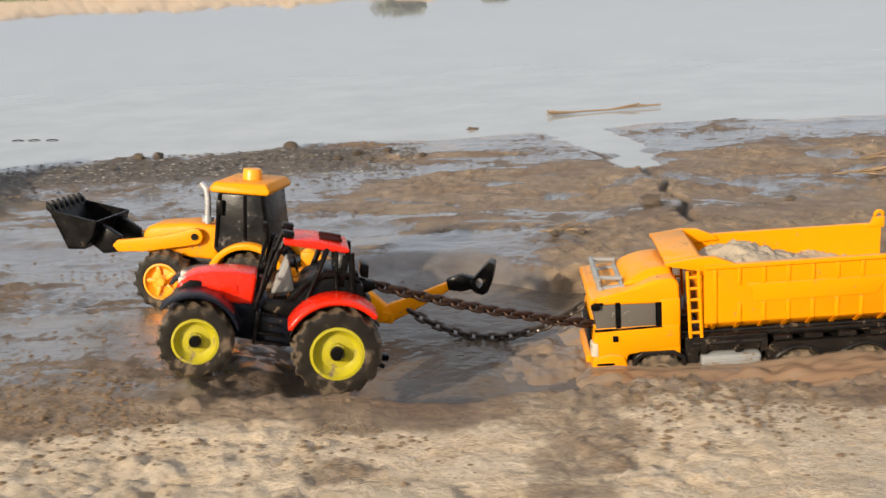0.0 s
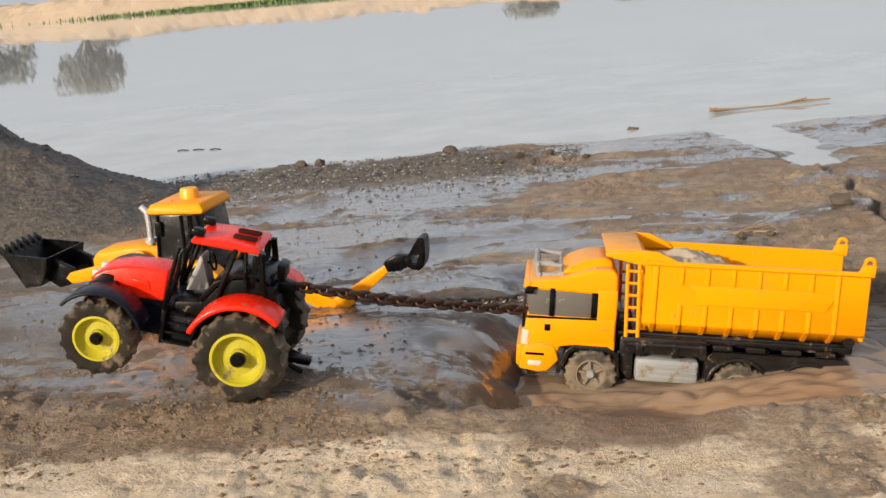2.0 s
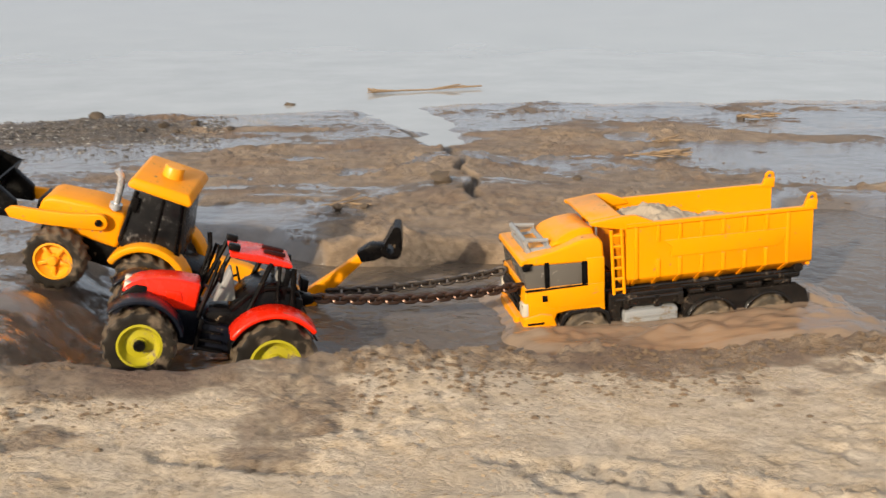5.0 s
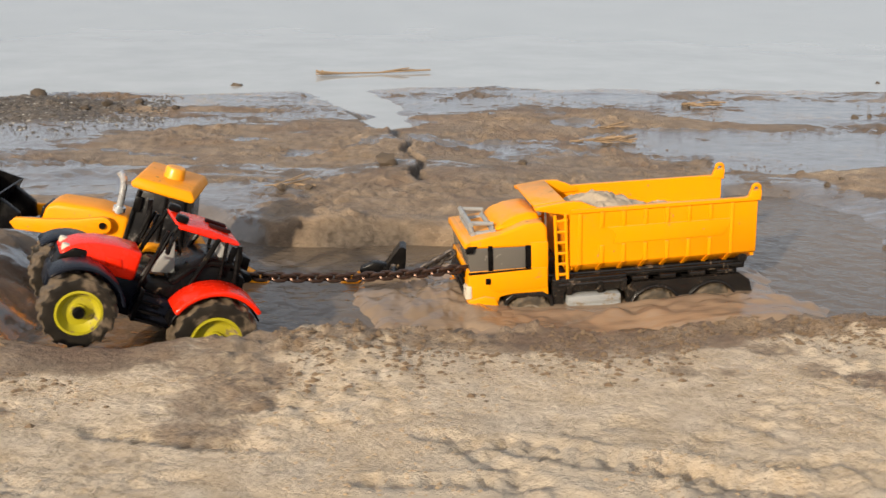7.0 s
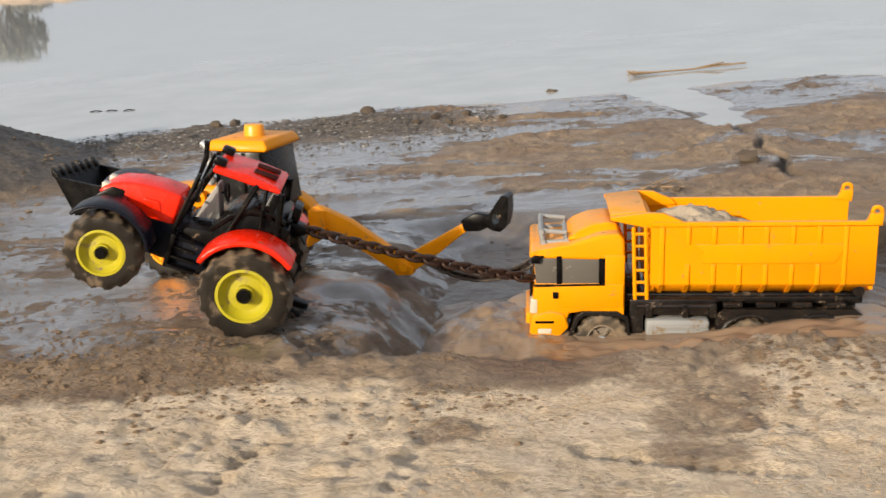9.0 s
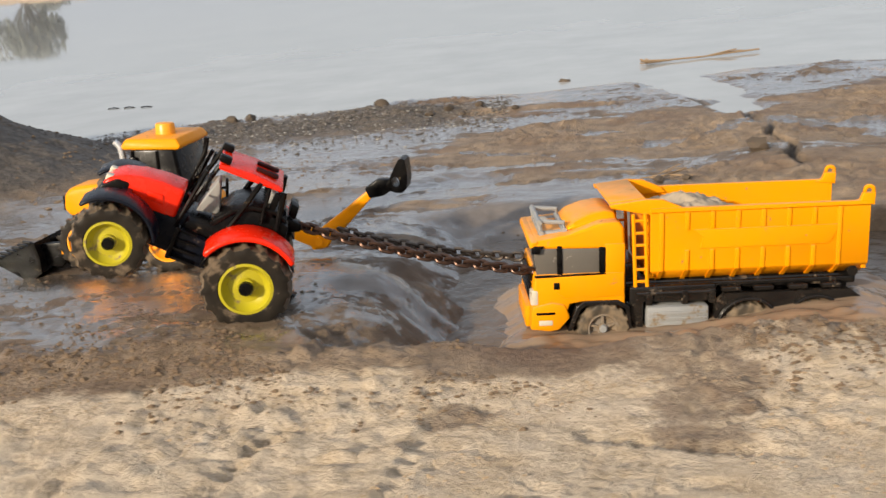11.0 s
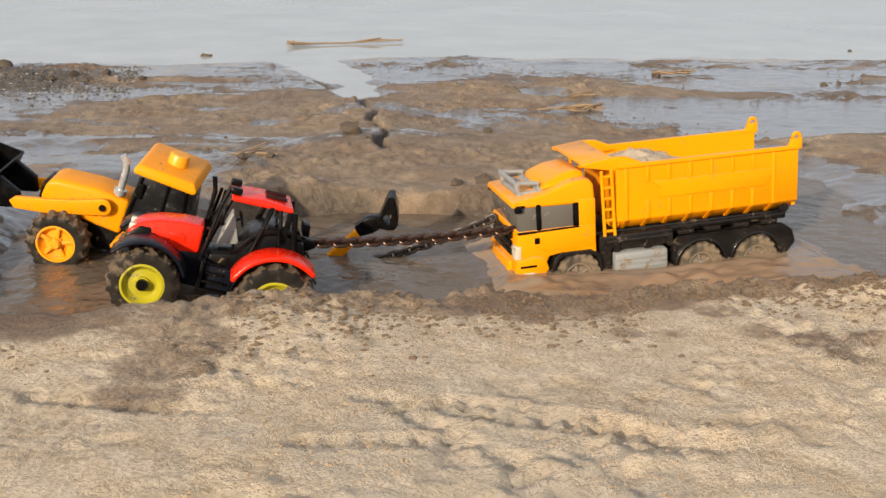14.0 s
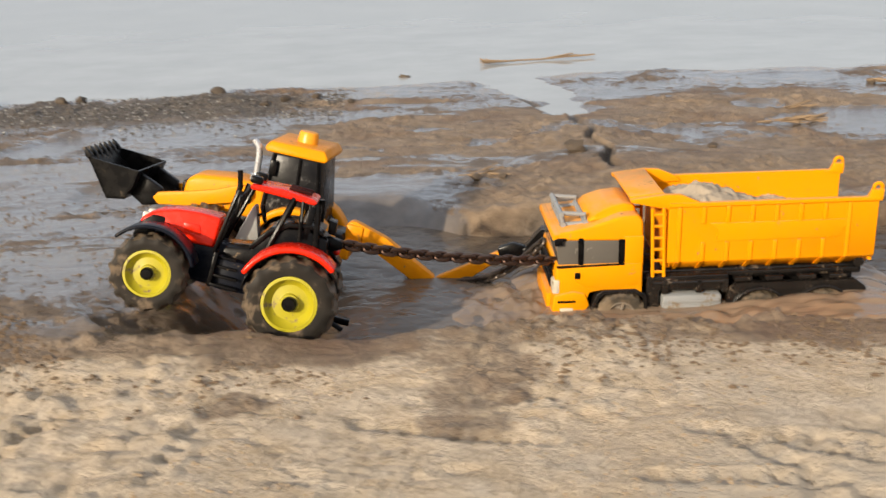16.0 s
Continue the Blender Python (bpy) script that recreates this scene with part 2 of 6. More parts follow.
def merge(bm, tmp, m=None):
    if m is not None:
        bmesh.ops.transform(tmp, matrix=m, verts=tmp.verts)
    me = bpy.data.meshes.new("tmp")
    tmp.to_mesh(me)
    tmp.free()
    bm.from_mesh(me)
    bpy.data.meshes.remove(me)


def add_prism(bm, outline, y0, y1, bevel=0.0, segs=2, m=None, taper=None):
    """Extrude an (x, z) outline from y0 to y1."""
    tmp = bmesh.new()
    a = [tmp.verts.new((x, y0, z)) for x, z in outline]
    b = [tmp.verts.new((x, y1, z)) for x, z in outline]
    n = len(a)
    tmp.faces.new(a)
    tmp.faces.new(b[::-1])
    for i in range(n):
        tmp.faces.new((a[i], b[i], b[(i + 1) % n], a[(i + 1) % n]))
    bmesh.ops.recalc_face_normals(tmp, faces=tmp.faces)
    if taper:
        taper(tmp)
    if bevel:
        bevelled(tmp, tmp.edges[:], bevel, segs)
    merge(bm, tmp, m)


def add_tube(bm, pts, r, segs=10, close=False):
    """A round bar through points."""
    pts = [Vector(p) for p in pts]
    rings = []
    n = len(pts)
    for i, p in enumerate(pts):
        d = (pts[(i + 1) % n] - pts[i - 1]) if close else (pts[min(i + 1, n - 1)] - pts[max(i - 1, 0)])
        q = d.to_track_quat("Z", "Y")
        rings.append([bm.verts.new(p + q @ Vector((r * math.cos(2 * math.pi * k / segs), r * math.sin(2 * math.pi * k / segs), 0))) for k in range(segs)])
    for i in range(n if close else n - 1):
        a, b = rings[i], rings[(i + 1) % n]
        for k in range(segs):
            bm.faces.new((a[k], a[(k + 1) % segs], b[(k + 1) % segs], b[k]))
    if not close:
        bm.faces.new(rings[0][::-1])
        bm.faces.new(rings[-1])


def add_lathe(bm, profile, segs=32, m=None):
    """Turn an (r, y) profile about the y axis; closed where r is 0."""
    tmp = bmesh.new()
    rings = []
    for r, y in profile:
        if r < 1e-6:
            rings.append([tmp.verts.new((0, y, 0))])
        else:
            rings.append([tmp.verts.new((r * math.cos(2 * math.pi * k / segs), y, r * math.sin(2 * math.pi * k / segs))) for k in range(segs)])
    for a, b in zip(rings, rings[1:]):
        for k in range(segs):
            k2 = (k + 1) % segs
            if len(a) == 1 and len(b) == 1:
                continue
            if len(a) == 1:
                tmp.faces.new((a[0], b[k], b[k2]))
            elif len(b) == 1:
                tmp.faces.new((a[k], b[0], a[k2]))
            else:
                tmp.faces.new((a[k], b[k], b[k2], a[k2]))
    merge(bm, tmp, m)


def reshape(ob, fn, skip=()):
    """Pass the vertices of all meshes under a thing through fn, but for the named parts."""
    for c in ob.children:
        if c.name.split(".")[0] in skip:
            continue
        if c.data is not None:
            for v in c.data.vertices:
                v.co = fn(v.co)
        reshape(c, fn, skip)


def arc(cx, cz, r, a0, a1, n):
    return [(cx + r * math.cos(radians(a0 + (a1 - a0) * i / n)), cz + r * math.sin(radians(a0 + (a1 - a0) * i / n))) for i in range(n + 1)]


# ---- ground ----
def lattice(ix, iy, seed):
    h = (ix.astype(np.int64) * 374761393 + iy.astype(np.int64) * 668265263 + seed * 974634777) & 0xFFFFFFFF
    h = ((h ^ (h >> 13)) * 1274126177) & 0xFFFFFFFF
    return ((h ^ (h >> 16)) & 0xFFFF) / 65535.0


def vnoise(x, y, seed):
    ix, iy = np.floor(x), np.floor(y)
    fx, fy = x - ix, y - iy
    fx, fy = fx * fx * (3 - 2 * fx), fy * fy * (3 - 2 * fy)
    a, b = lattice(ix, iy, seed), lattice(ix + 1, iy, seed)
    c, d = lattice(ix, iy + 1, seed), lattice(ix + 1, iy + 1, seed)
    return (a + (b - a) * fx) * (1 - fy) + (c + (d - c) * fx) * fy - 0.5


def fbm(x, y, scale, octaves, seed, gain=0.5):
    out, amp = np.zeros_like(x), 1.0
    for o in range(octaves):
        out += amp * vnoise(x * scale + 13.7 * o, y * scale - 7.1 * o, seed + o)
        scale, amp = scale * 2.03, amp * gain
    return out


def sstep(a, b, v):
    t = np.clip((v - a) / (b - a), 0, 1)
    return t * t * (3 - 2 * t)


def capsule(x, y, x0, y0, x1, y1):
    dx, dy = x1 - x0, y1 - y0
    t = np.clip(((x - x0) * dx + (y - y0) * dy) / (dx * dx + dy * dy + 1e-9), 0, 1)
    return np.hypot(x - x0 - t * dx, (y - y0 - t * dy))


# films of water on the mud flat: ends, half width
FILMS = [
    (0.02, 2.86, 0.36, 2.92, 0.045), (0.36, 2.92, 0.54, 3.05, 0.040), (0.00, 3.07, 0.19, 3.13, 0.045), (-0.20, 2.98, 0.05, 2.87, 0.040),
    (0.72, 3.00, 1.10, 3.02, 0.055), (1.00, 3.45, 1.18, 3.31, 0.05), (1.20, 3.04, 1.62, 2.85, 0.13), (1.62, 2.85, 2.40, 2.50, 0.24),
    (1.35, 3.16, 2.10, 3.06, 0.06), (1.66, 3.68, 1.80, 3.44, 0.06), (1.45, 2.40, 2.20, 2.25, 0.20), (-0.95, 2.90, -0.66, 3.36, 0.07), (-0.66, 3.36, -0.45, 3.46, 0.06),
    (-0.53, 2.42, -0.20, 2.62, 0.10), (-1.60, 2.62, -0.80, 2.44, 0.10), (0.44, 4.05, 0.58, 3.70, 0.11), (0.58, 3.70, 0.60, 3.34, 0.07), (0.90, 3.80, 1.60, 3.88, 0.06), (1.90, 3.55, 2.60, 3.70, 0.07),
]
CRACK = [(0.565, 2.60), (0.60, 2.74), (0.565, 2.86), (0.60, 2.98), (0.57, 3.10), (0.585, 3.24), (0.52, 3.42), (0.47, 3.60)]
# damp spots in the sand: place, radius
SAND_SPOTS = [(-0.12, 1.205, 0.04), (0.16, 1.20, 0.05), (0.14, 1.10, 0.05), (0.20, 1.27, 0.06), (0.17, 1.34, 0.07), (0.88, 1.32, 0.032), (0.885, 1.215, 0.034), (0.945, 1.185, 0.036), (0.955, 1.12, 0.032), (1.01, 1.175, 0.034), (0.78, 1.225, 0.036), (0.72, 1.24, 0.03), (1.10, 1.28, 0.04)]
# old tyre tracks in the sand: ends, half width
TRACKS = [(0.02, 1.13, 0.22, 1.05, 0.012), (0.45, 1.04, 0.62, 0.95, 0.015), (0.37, 1.067, 0.484, 0.988, 0.016), (0.484, 0.988, 0.70, 0.90, 0.017), (-0.29, 1.21, -0.335, 1.13, 0.013), (-0.335, 1.13, -0.355, 1.02, 0.013), (-0.15, 1.14, -0.17, 1.0, 0.012), (0.40, 1.02, 0.514, 0.854, 0.014), (0.30, 0.95, 0.45, 0.93, 0.015)]


def height(x, y):
    """Ground height and wetness of arrays of places."""
    wob = fbm(x, y, 2.2, 4, 11)
    wob2 = fbm(x, y, 7.0, 4, 21)
    near = 0.088 + 0.020 * sstep(1.25, 0.85, y) + 0.012 * wob
    near = near - 0.017 * sstep(1.18, 1.42, y) * sstep(0.28, 0.48, x)
    # mud shelf on which the tractor stands, falling to the right into the rut
    ramp_x = sstep(-0.38, 0.03, x + 0.14 * wob + 0.10 * wob2)
    shelf = 0.089 - 0.034 * sstep(1.75, 2.0, y) + 0.010 * wob
    rut = -0.075 + 0.088 * sstep(1.15, 1.75, x + 0.2 * wob) + 0.012 * wob2 + 0.012 * sstep(0.55, 1.2, x)
    rim = 1.425 + 0.03 * sstep(0.3, 1.1, x) + 0.03 * wob2 + 0.02 * wob
    floor = shelf * (1 - ramp_x) + rut * ramp_x
    back_y = 2.14 + 0.06 * wob + 0.03 * wob2 - 0.05 * sstep(0.55, 0.75, x) + 0.5 * sstep(1.0, 1.5, x)
    flat = 0.013 + 0.021 * fbm(x * 0.65, y * 1.7, 1.9, 4, 31) + 0.005 * wob2
    flat = flat + 0.018 * sstep(2.9, 2.3, y) * (1 - sstep(1.0, 1.4, x)) - 0.008 * sstep(1.2, 1.8, x)
    left_flat = 0.035 + 0.012 * wob
    flat = flat * sstep(-0.55, -0.1, x) + left_flat * (1 - sstep(-0.55, -0.1, x)) * sstep(3.2, 2.4, y) + flat * (1 - sstep(-0.55, -0.1, x)) * (1 - sstep(3.2, 2.4, y))
    h = near * (1 - sstep(rim - 0.015, rim + 0.05, y)) + floor * sstep(rim - 0.015, rim + 0.05, y)
    cliff = sstep(back_y, back_y + 0.022 + 0.15 * (1 - ramp_x) + 0.20 * (1 - sstep(0.06, 0.24, x)) * ramp_x + 0.12 * sstep(0.95, 1.3, x), y)
    h = h * (1 - cliff) + flat * cliff
    film = np.zeros_like(x)
    for x0, y0, x1, y1, wd in FILMS:
        d = capsule(x, y, x0, y0, x1, y1) + 0.07 * wob + 0.07 * wob2 + 0.03 * fbm(x, y * 1.5, 24.0, 3, 173)
        film = np.maximum(film, 1 - sstep(wd * 0.55, wd * 1.25, d))
    h = h - 0.010 * film * cliff
    h = h + 0.020 * np.exp(-((x - 0.58) / 0.16) ** 2) * sstep(2.35, 2.6, y) * (1 - sstep(3.0, 3.3, y))
    # cut the crack; split paints the shade inside it as dark colour
    split = np.zeros_like(x)
    for (x0, y0), (x1, y1) in zip(CRACK, CRACK[1:]):
        d = capsule(x, y, x0, y0, x1, y1) + 0.012 * wob2
        h = h - 0.042 * (1 - sstep(0.003, 0.017, d))
        split = np.maximum(split, 1 - sstep(0.006, 0.020, d))
    d = capsule(x, y, 0.565, 2.49, 0.548, 2.58) + 0.010 * wob2
    h = h - 0.045 * (1 - sstep(0.004, 0.014, d))
    split = np.maximum(split, 1 - sstep(0.006, 0.016, d))
    # low gravel ridge along the left shore, and the heap
    ridge = np.exp(-((y - 3.62 - 0.25 * (x + 0.9) * 0.3) / 0.22) ** 2) * sstep(-0.05, -0.5, x) * sstep(-1.7, -1.3, x)
    h = h + 0.015 * ridge * (1 + 0.9 * wob2)
    r = np.hypot((x + 1.98) / 0.80, (y - 3.05) / 0.62)
    h = h + 0.42 * np.clip(1 - r, 0, 1) ** 1.15 * (1 + 0.25 * wob2)
    # pond bed
    shore = 4.08 + 0.12 * wob + 0.12 * sstep(0.1, 0.6, x) - 0.16 * sstep(-0.4, -1.4, x)
    h = h - 0.35 * sstep(shore - 0.12, shore + 1.2, y) - 0.012 * sstep(shore - 0.7, shore, y)
    inlet = 1 - sstep(0.06, 0.16, np.minimum(capsule(x, y, 0.42, 4.2, 0.56, 3.72), 0.05 + capsule(x, y, 0.56, 3.72, 0.60, 3.40)) + 0.06 * wob2)
    dry_land = sstep(2.5, 2.65, y) * (1 - sstep(shore - 0.30, shore - 0.02, y)) * (1 - inlet)
    h = h * (1 - dry_land) + np.maximum(h, 0.004 + 0.006 * (wob2 + 0.5)) * dry_land - 0.012 * inlet
    # wetness
    dry_edge = 1.325 + 0.05 * wob + 0.07 * wob2 + 0.05 * fbm(x, y, 19.0, 3, 171) + 0.05 * sstep(0.9, 1.3, x) - 0.07 * sstep(0.15, -0.25, x) - 0.055 * sstep(0.38, 0.52, x) * (1 - sstep(0.72, 0.84, x))
    wet = sstep(dry_edge - 0.03, dry_edge + 0.10, y) * 0.80 + 0.16 * sstep(1.44, 1.53, y) * (1 - 0.95 * sstep(2.15, 2.35, y) * sstep(-0.6, -0.2, x))
    brown = sstep(2.15, 2.25, y) * (1 - sstep(2.9, 3.3, y)) * sstep(0.0, 0.25, x) * (1 - sstep(1.1, 1.4, x))
    wet = wet - 0.06 * brown
    for cx, cy, cr in SAND_SPOTS:
        wet = np.maximum(wet, 0.58 * (1 - sstep(cr * 0.2, cr * 1.5, np.hypot((x - cx), (y - cy) * 1.2) + 0.055 * wob2 + 0.03 * wob)))
    wet = wet + 0.62 * film * cliff + 0.45 * sstep(0.012, 0.001, h) * sstep(1.3, 1.5, y)
    wet = wet + 0.62 * sstep(-0.16, 0.16, -0.13 * sstep(2.15, 2.35, y) * sstep(-0.6, -0.2, x) + fbm(x * 0.6, y * 2.0, 2.8, 4, 77)) * sstep(1.6, 1.9, y) * (1 - 0.45 * sstep(-0.1, 0.3, x) * (1 - sstep(0.9, 1.3, x))) * (1 - ridge)
    wet = wet - 0.30 * np.exp(-((y - back_y - 0.012) / 0.05) ** 2) * sstep(0.12, 0.24, x)
    wet = wet + 0.24 * np.exp(-((y - 1.68) / 0.26) ** 2) * (1 - ramp_x) * sstep(-0.15, 0.2, fbm(x * 0.7, y * 2.2, 5.0, 3, 79) + 0.10)
    band = sstep(0.02, 0.35, ramp_x) * sstep(1.42, 1.52, y) * (1 - sstep(2.0, 2.15, y))
    wet = wet * (1 - 0.8 * band) + 0.8 * band * (0.93 + 0.30 * fbm(x * 0.8, y * 1.6, 9.0, 4, 181))
    heap = sstep(1.0, 0.9, r)
    wet = wet * (1 - heap) + 0.80 * heap
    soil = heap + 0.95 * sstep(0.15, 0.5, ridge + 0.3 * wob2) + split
    # dark wet crumbling face under the lip behind the rut, undercut shade painted in
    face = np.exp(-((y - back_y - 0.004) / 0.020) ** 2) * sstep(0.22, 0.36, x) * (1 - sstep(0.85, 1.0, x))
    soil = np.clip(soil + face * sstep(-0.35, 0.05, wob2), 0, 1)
    bare = sstep(-0.05, -0.02, y - back_y) * (1 - sstep(0.10, 0.20, y - back_y)) * sstep(0.12, 0.24, x) * (1 - sstep(0.9, 1.05, x))
    wet = wet * (1 - bare) + 0.78 * bare
    h = h + 0.016 * np.exp(-((y - back_y - 0.045) / 0.022) ** 2) * sstep(0.22, 0.36, x) * (1 - sstep(0.85, 1.0, x)) * (0.7 + wob2)
    h = h + 0.030 * np.exp(-(((x - 0.30) / 0.09) ** 2 + ((y - back_y - 0.05) / 0.05) ** 2)) * (0.8 + wob2)
    # clods and grit
    dryness = 1 - sstep(1.28, 1.42, y)
    patch = sstep(-0.12, 0.22, fbm(x, y, 4.1, 3, 91))
    slick = sstep(1.02, 1.25, wet)
    pellets = np.abs(fbm(x, y, 30.0, 3, 51, 0.55)) + 0.5 * np.abs(fbm(x, y, 62.0, 2, 57, 0.5))
    clod = np.abs(fbm(x, y, 13.0, 4, 41))
    grit_h = dryness * (0.35 + 0.9 * patch) * (0.011 * (pellets - 0.2) + 0.004 * (clod - 0.2))
    grit_h = grit_h + (1 - dryness) * (1 - 0.85 * slick) * (0.45 + 0.85 * patch) * (0.013 * (pellets - 0.2) + 0.008 * (clod - 0.2)) * (1 + 0.2 * ridge + 0.3 * heap + 0.9 * np.exp(-((y - 1.50) / 0.13) ** 2))
    h = h + grit_h
    # old tyre tracks pressed into the sand, with cross ribs
    for x0, y0, x1, y1, wd in TRACKS:
        d = capsule(x, y, x0, y0, x1, y1)
        along = ((x - x0) * (x1 - x0) + (y - y0) * (y1 - y0)) / math.hypot(x1 - x0, y1 - y0)
        band = 1 - sstep(wd * 0.75, wd * 1.1, d)
        h = h - band * (0.002 + 0.0060 * sstep(-0.2, 0.5, np.sin(along * 2 * math.pi / 0.027)))
        h = h + 0.002 * np.exp(-((d - wd * 1.25) / (wd * 0.25)) ** 2)
    # print of a studded tread
    pr = (1 - sstep(0.055, 0.085, np.hypot((x + 0.385) / 1.25, (y - 1.165) / 0.9))) + (1 - sstep(0.05, 0.08, np.hypot((x - 0.02) / 1.5, y - 1.02)))
    a, b = (x * 0.93 + y * 0.36) * 2 * math.pi / 0.023, (y * 0.93 - x * 0.36) * 2 * math.pi / 0.030
    h = h - 0.0045 * pr * sstep(0.25, 0.75, np.sin(a) * np.sin(b))
    # keep the near edge of the pond under a low lip of mud
    lip = sstep(2.46, 2.54, y) * (1 - sstep(2.72, 2.82, y))
    h = h * (1 - lip) + np.maximum(h, 0.007) * lip
    # small heel dents
    dent = sstep(0.14, 0.36, fbm(x * 0.8, y, 46.0, 2, 131)) * (0.3 + 0.7 * sstep(-0.08, 0.15, fbm(x, y, 5.0, 2, 137))) * (1 - sstep(1.25, 1.36, y))
    h = h - 0.0045 * dent
    return h, wet, soil


def graded(stops):
    """Coordinates through (start, end, step) stretches."""
    out = []
    for a, b, s in stops:
        out.extend(np.arange(a, b - 1e-6, s).tolist())
    out.append(stops[-1][1])
    return np.array(out)


def build_ground():
    gx = graded([(-400, -60, 40), (-60, -6, 4), (-6, -2.2, 0.3), (-2.2, -1.3, 0.02), (-1.3, -0.6, 0.009), (-0.6, 1.4, 0.0064), (1.4, 2.0, 0.010), (2.0, 2.9, 0.02), (2.9, 6, 0.3), (6, 60, 4), (60, 400, 40)])
    gy = graded([(-60, -2, 4), (-2, 0.6, 0.2), (0.6, 1.45, 0.0068), (1.45, 2.05, 0.0085), (2.05, 2.4, 0.0065), (2.4, 4.2, 0.0095), (4.2, 4.5, 0.03), (4.5, 6, 0.25), (6, 60, 4), (60, 900, 60)])
    X, Y = np.meshgrid(gx, gy)
    h, wet, soil = height(X, Y)
    far = sstep(3.0, 12.0, np.hypot(X, Y - 2))
    h = h * (1 - far) + np.where(Y > 3.9, -0.4, 0.09) * far
    # distant land behind the pond
    land = sstep(33.5, 36, Y) * 0.75
    h = h + land
    n, k = X.shape
    verts = np.stack([X.ravel(), Y.ravel(), h.ravel()], -1)
    i = np.arange(n * k).reshape(n, k)
    faces = np.stack([i[:-1, :-1].ravel(), i[:-1, 1:].ravel(), i[1:, 1:].ravel(), i[1:, :-1].ravel()], -1)
    me = bpy.data.meshes.new("ground")
    me.from_pydata(verts.tolist(), [], faces.tolist())
    at = me.attributes.new("wet", "FLOAT", "POINT")
    at.data.foreach_set("value", wet.ravel().astype(np.float32))
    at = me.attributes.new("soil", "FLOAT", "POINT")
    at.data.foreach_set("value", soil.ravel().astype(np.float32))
    me.materials.append(GROUND)
    me.polygons.foreach_set("use_smooth", [True] * len(me.polygons))
    ob = new("ground", me)
    tagged(ob, "dry sand bank and wet brown mud flat with puddles", "ground", kind="structure")


build_ground()


def sheet(name, xs, ys, z, material, label, fn=None):
    X, Y = np.meshgrid(xs, ys)
    Z = np.full_like(X, z) if fn is None else fn(X, Y)
    n, k = X.shape
    i = np.arange(n * k).reshape(n, k)
    faces = np.stack([i[:-1, :-1].ravel(), i[:-1, 1:].ravel(), i[1:, 1:].ravel(), i[1:, :-1].ravel()], -1)
    me = bpy.data.meshes.new(name)
    me.from_pydata(np.stack([X.ravel(), Y.ravel(), Z.ravel()], -1).tolist(), [], faces.tolist())
    me.materials.append(material)
    me.polygons.foreach_set("use_smooth", [True] * len(me.polygons))
    return tagged(new(name, me), label, "water", kind="structure")


sheet("pond_water", graded([(-400, 400, 80)]), graded([(2.62, 4.5, 1.88), (4.5, 40, 17.75)]), 0.0, POND, "still grey pond water reflecting a hazy sky")
sheet("rut_water", graded([(-0.45, 1.7, 0.012), (1.7, 2.85, 0.03)]), graded([(1.4, 2.6, 0.012)]), -0.014, SLURRY, "shallow rippled brown water standing in the rut",
      lambda X, Y: -0.015 + 0.003 * fbm(X, Y, 14, 3, 61) + 0.004 * fbm(X, Y, 5, 2, 63))


